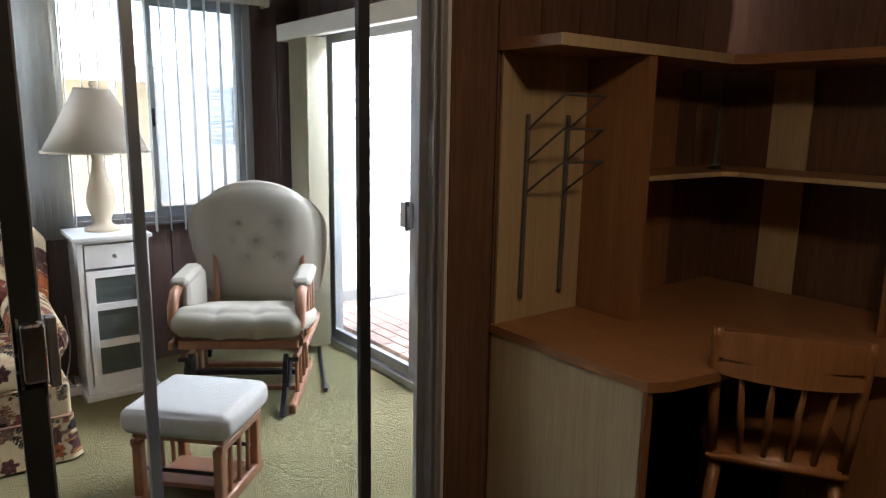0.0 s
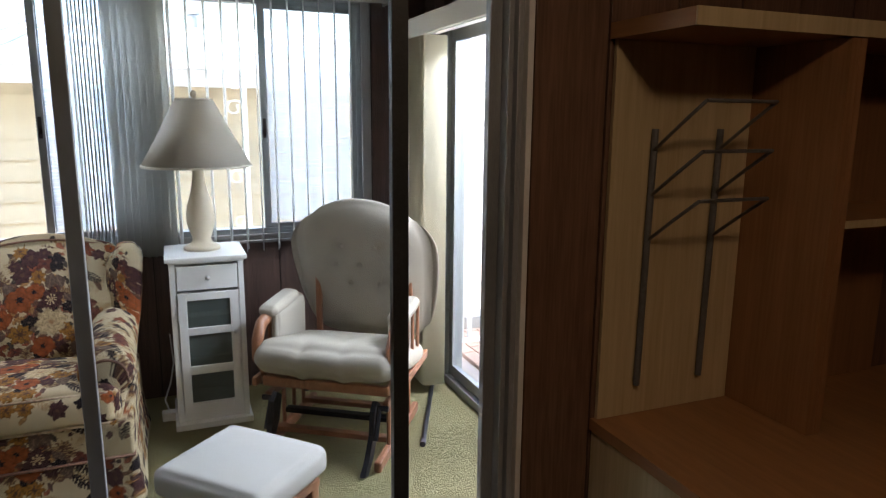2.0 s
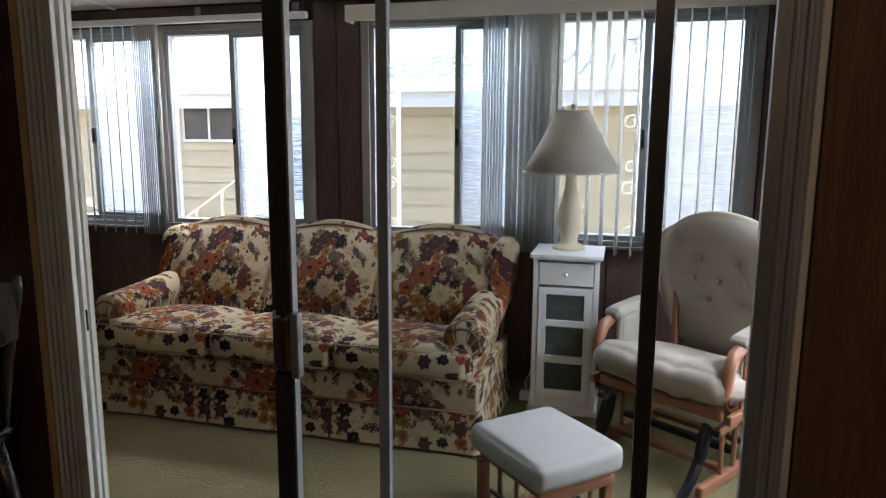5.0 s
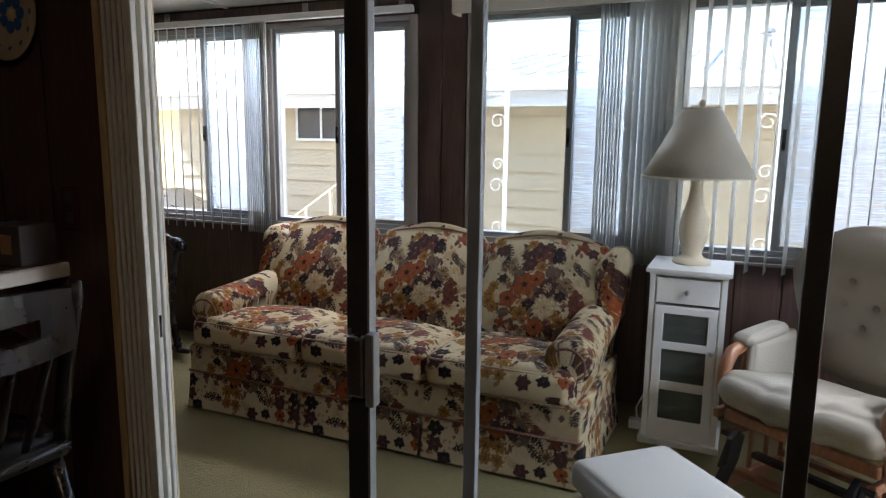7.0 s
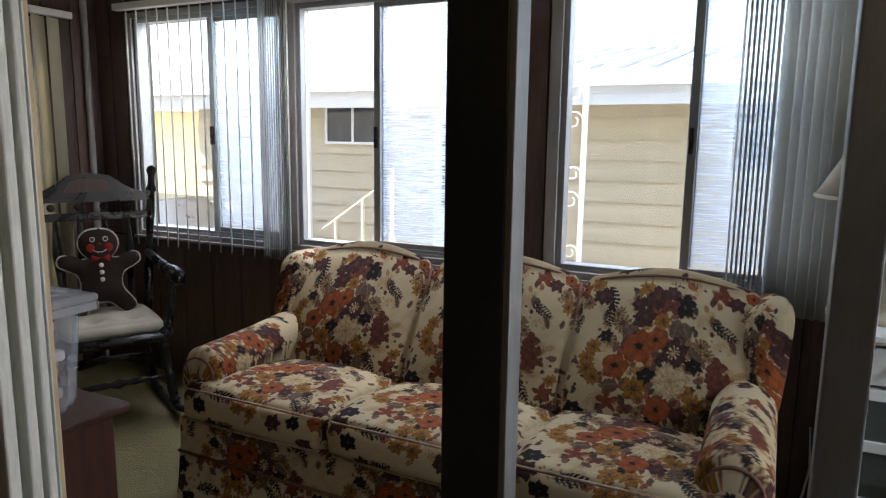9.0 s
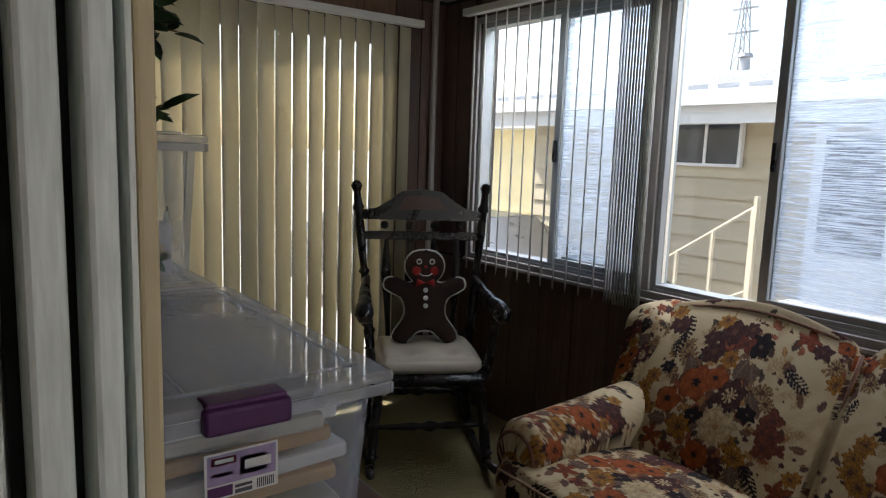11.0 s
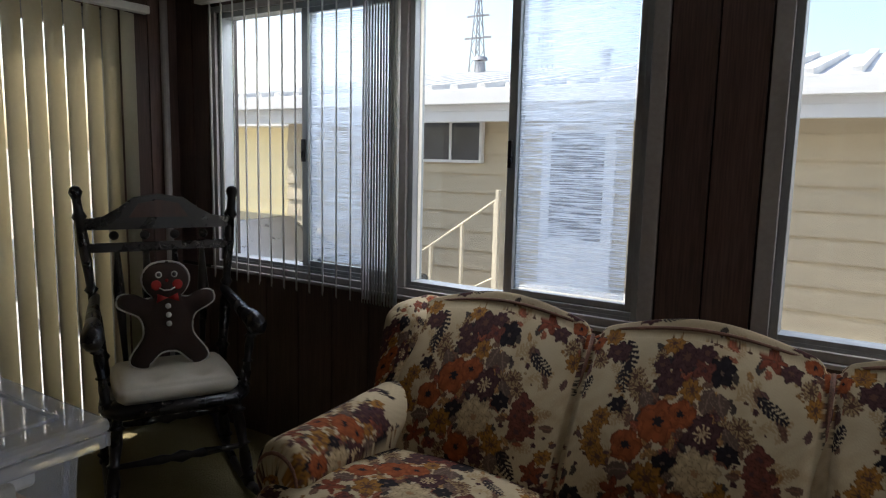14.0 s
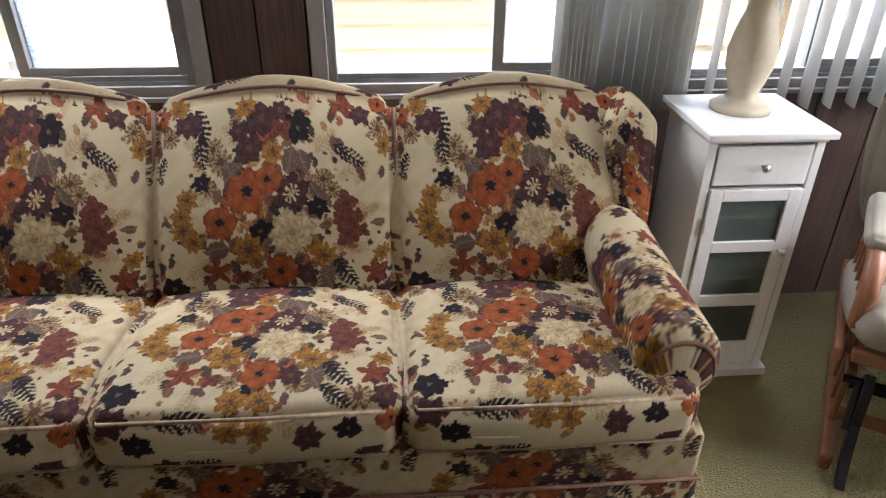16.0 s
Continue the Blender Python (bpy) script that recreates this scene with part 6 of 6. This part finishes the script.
part("shelf_edge", ed, M_PALE, hutch, "pale front edging")
part("back_strip", box(B(), .50, 1.0, -.012, -.001, .001, zt - .006), M_DESKV, hutch)
part("back_strip", box(B(), 1.318, 1.330, -.40, -.24, .001, zt - .006), M_PALE, hutch, "pale wood strip")
part("end_upright", box(B(), .98, 1.33, -.872, -.852, .001, zt - .006, .001), M_DESKV, hutch)
for x in (.122, .320):
    rr = part("hook_rail", tube(B(), [(x - .004, -.022, .082), (x + .003, -.022, .72)], .0085, 10), M_GREYMETAL, hutch, "grey metal hook rail")
    for k in range(3):
        z = .668 - k * .108
        part("hook", tube(B(), [(x, -.022, z), (x, -.105, z + .06), (x, -.185, z + .115)], .0042, 6), M_GREYMETAL, rr, smooth=True)
for k in range(3):
    z = .783 - k * .108
    part("crossbar", rod(B(), (.122, -.185, z), (.322, -.185, z), .0042, .0042, 8), M_GREYMETAL, hutch, "thin grey crossbar")
vs = thing("bud_vase", "slim glass bud vase on the shelf", "vase", pose(3.05, 1.48, ZT + .518))
part("glass_stem", lathe(B(), [(.022, 0), (.024, .01), (.010, .04), (.008, .12), (.009, .25), (.007, .25), (.006, .05), (.001, .03)], seg=18), M_FROST, vs, smooth=True)
part("foot", lathe(B(), [(.03, 0), (.03, .006), (.012, .012), (.001, .012)], seg=18), M_BLACK, vs)


def spindle_chair(name, label, m, wood, slot=False, seat_z=.44, top=.83, group=""):
    """A wooden chair with a bowed top rail and spindles; its front is +y."""
    c = thing(name, label, "chair", m, group)
    s = B()
    prism(s, [(-.19, -.19), (-.21, .0), (-.20, .19), (-.10, .22), (.10, .22), (.20, .19), (.21, .0), (.19, -.19)], seat_z - .035, seat_z)
    bmesh.ops.bevel(s, geom=list(s.edges), offset=.01, segments=2, affect="EDGES")
    part("seat", s, wood, c, smooth=True)
    for sx in (-1, 1):
        part("leg", rod(B(), (sx * .20, .20, 0), (sx * .16, .15, seat_z - .02), .014, .020), wood, c, smooth=True)
        part("leg", rod(B(), (sx * .20, -.22, 0), (sx * .16, -.15, seat_z - .02), .014, .020), wood, c, smooth=True)
        part("back_post", tube(B(), [(sx * .175, -.165, seat_z - .01), (sx * .185, -.185, seat_z + .15), (sx * .192, -.225, top - .02), (sx * .192, -.23, top + .012)], [.015, .017, .017, .013], 10), wood, c, smooth=True)
        part("side_stretcher", rod(B(), (sx * .19, .18, .17), (sx * .19, -.19, .17), .010), wood, c)
    part("stretcher", rod(B(), (-.19, 0, .17), (.19, 0, .17), .010), wood, c)
    for z0, z1, sl in ((top - .075, top, slot), (top - .125, top - .09, False)):
        if slot and not sl:
            continue
        r = B()
        if sl:
            z0 -= .05
        n = 12
        for k in range(n):
            x0, x1 = -.185 + .37 * k / n, -.185 + .37 * (k + 1) / n
            bow = lambda x: -.225 - .045 * (1 - (x / .185) ** 2)
            crown = lambda x: .018 * (1 - (x / .185) ** 2)
            cut = sl and 3 <= k <= 8
            for a, b in (((z0, z0 + .045), (z1 - .040, z1)) if cut else ((z0, z1),)):
                lo, hi = a, b
                v = [r.verts.new(p) for p in ((x0, bow(x0) - .009, lo), (x1, bow(x1) - .009, lo), (x1, bow(x1) + .009, lo), (x0, bow(x0) + .009, lo),
                                              (x0, bow(x0) - .009, hi + crown(x0) * (b == z1)), (x1, bow(x1) - .009, hi + crown(x1) * (b == z1)), (x1, bow(x1) + .009, hi + crown(x1) * (b == z1)), (x0, bow(x0) + .009, hi + crown(x0) * (b == z1)))]
                for f in ((0, 3, 2, 1), (4, 5, 6, 7), (0, 1, 5, 4), (2, 3, 7, 6), (1, 2, 6, 5), (3, 0, 4, 7)):
                    r.faces.new([v[i] for i in f])
        bmesh.ops.remove_doubles(r, verts=r.verts, dist=.0004)
        part("top_rail" if z1 == top else "mid_rail", r, wood, c)
    for k in range(4):
        x = -.11 + .22 * k / 3
        end = (x * 1.1, -.225 - .045 * (1 - (x * 1.1 / .185) ** 2), top - .105)
        part("spindle", turned(B(), (x * .9, -.165, seat_z - .005), end, [(0, .7), (.2, 1), (.35, 1.35), (.5, 1), (.8, .8), (1, .7)] if slot else [(0, .8), (.4, 1.1), (1, .7)], .0105, 8), wood, c, smooth=True)
    return c


spindle_chair("desk_chair", "golden oak spindle-back chair at the desk", pose(2.54, .90, 0, 0, 0, -58), M_OAK)

counter = thing("wall_counter", "narrow white-edged wall counter with a dark top", "counter", pose(-1.0, 1.50, 0))
part("top", box(B(), -2.3, .73, -.10, .155, 1.0, 1.04, .006), M_WHITE, counter)
part("top_face", box(B(), -2.29, .72, -.09, .15, 1.0405, 1.043), M_CHEST, counter)
for x in (-2.0, -.6, .6):
    part("bracket", prism(B(), [(.155, .999), (.155, .80), (.13, .80), (-.06, .965), (-.06, .999)], x - .012, x + .012, "x"), M_CHEST, counter)
spindle_chair("bar_stool", "black captain's stool with slotted back at the counter", pose(-.09, 1.165, .30, 0, 0, 86), M_BLACK, True, .44, .775)
stl = [o for o in scene.objects if o.name.startswith("bar_stool")][0]
for sx in (-1, 1):
    for y in (-.24, .22):
        part("lower_leg", rod(B(), (sx * .22, y * 1.1, -.30), (sx * .20, y * .92, .02), .014, .016), M_BLACK, stl, smooth=True)
part("foot_ring", rod(rod(B(), (-.21, .22, -.10), (.21, .22, -.10), .010), (-.21, -.23, -.10), (.21, -.23, -.10), .010), M_BLACK, stl)
bk = thing("boxed_file", "dark box file on the counter", "box", pose(-.345, 1.585, 1.043, 0, 0, 3))
part("body", box(B(), -.05, .05, -.055, .05, 0, .105, .003), M_INK, bk)
part("spine_label", box(B(), -.02, .02, -.057, -.055, .03, .08), M_TAN, bk)
bk = thing("blue_book", "blue hardback book on the counter", "book", pose(-.43, 1.57, 1.043, 0, 0, 8))
part("cover", box(B(), -.022, .022, -.07, .07, 0, .10, .002), M_BLUE, bk)
part("pages", box(B(), -.018, .018, -.0715, -.07, .004, .096), M_PAPER, bk)

pk = thing("wall_plate", "cream decorative plate with blue flowers on the wall", "plate", pose(-.405, YD - .012, 1.69, 90))
part("dish", lathe(B(), [(.06, 0), (.115, .022), (.122, .026), (.118, .030), (.062, .008), (.001, .006)], seg=40), M_LAMP, pk, smooth=True)
fl = B()
for k in range(7):
    a = k * 2 * math.pi / 7
    lathe(fl, [(.017, .0), (.012, .003), (.001, .004)], m=pose(.034 * math.cos(a), .034 * math.sin(a), .0075), seg=10)
part("blue_flower", fl, M_BLUE, pk)
part("flower_heart", lathe(B(), [(.014, 0), (.001, .006)], m=pose(0, 0, .0075), seg=12), M_YELLOW, pk)
lp = B()
for k in range(12):
    a = k * 2 * math.pi / 12
    lathe(lp, [(.010, 0), (.001, .004)], m=pose(.092 * math.cos(a), .092 * math.sin(a), .018), seg=8)
part("rim_dots", lp, M_BLUE, pk)
ol = thing("wall_outlet", "brown wall outlet plate", "outlet", pose(-.245, YD - .011, 1.19))
part("plate", box(B(), -.036, .036, -.006, 0, -.058, .058, .003), M_CHEST, ol)
part("sockets", box(box(B(), -.012, .012, -.0085, -.006, .012, .04), -.012, .012, -.0085, -.006, -.04, -.012), M_INK, ol)

cl = thing("ceiling_light", "round warm ceiling light in the den", "lamp", pose(1.45, .10, 2.30))
part("base", lathe(B(), [(.15, 0), (.15, -.02), (.001, -.021)], seg=32), M_WHITE, cl)
part("diffuser", lathe(B(), [(.14, -.021), (.135, -.05), (.09, -.085), (.001, -.095)], seg=32), emit_mat("warm_bulb_glass", (1.0, .73, .46), 4.0), cl, "glowing glass diffuser", True)


# ---- panelling boards ----
boards(wall_window, XL + .002, XR - .002, .002, ZS - .048, YW, "x", M_PANEL, .205)
boards(wall_window, -.345, -.055, ZS - .03, 2.16, YW, "x", M_PANEL, .145)
boards(wall_window, XL + .002, -2.555, ZS - .03, 2.16, YW, "x", M_PANEL, .12)
boards(wall_window, 2.105, XR - .002, ZS - .03, 2.16, YW, "x", M_PANEL, .155)
for a, b in ((-2.5, -.4), (.05, 2.0)):
    boards(wall_window, a, b, ZH + .032, 2.165, YW, "x", M_PANEL, .21)
boards(wall_end, EY1 + .002, YW - .012, .002, 2.16, XR, "y", M_PANEL, .14)
boards(wall_end, EY0 + .002, EY1 - .002, EZ + .002, 2.17, XR, "y", M_PANEL, .2)
boards(wall_left, LY1 + .002, YW - .012, .002, 2.16, XL, "y", M_PANEL, .16, 1)
boards(wall_left, LY0, LY1, LZ + .012, 2.17, XL, "y", M_DEN, .2, 1)
boards(wall_left, YN + .002, LY0 - .002, .002, 2.2, XL, "y", M_PANEL, .15, 1)
boards(wall_den, -3.38, -.112, .002, 2.29, YD, "x", M_PANEL, .2)
boards(wall_den, 1.808, 3.348, .002, 2.29, YD, "x", M_DEN, .19)
boards(wall_den, XL + .002, -.102, .002, 2.24, YN, "x", M_PANEL, .2, 1)
boards(wall_den, 1.808, XR - .002, .002, 2.24, YN, "x", M_PANEL, .2, 1)
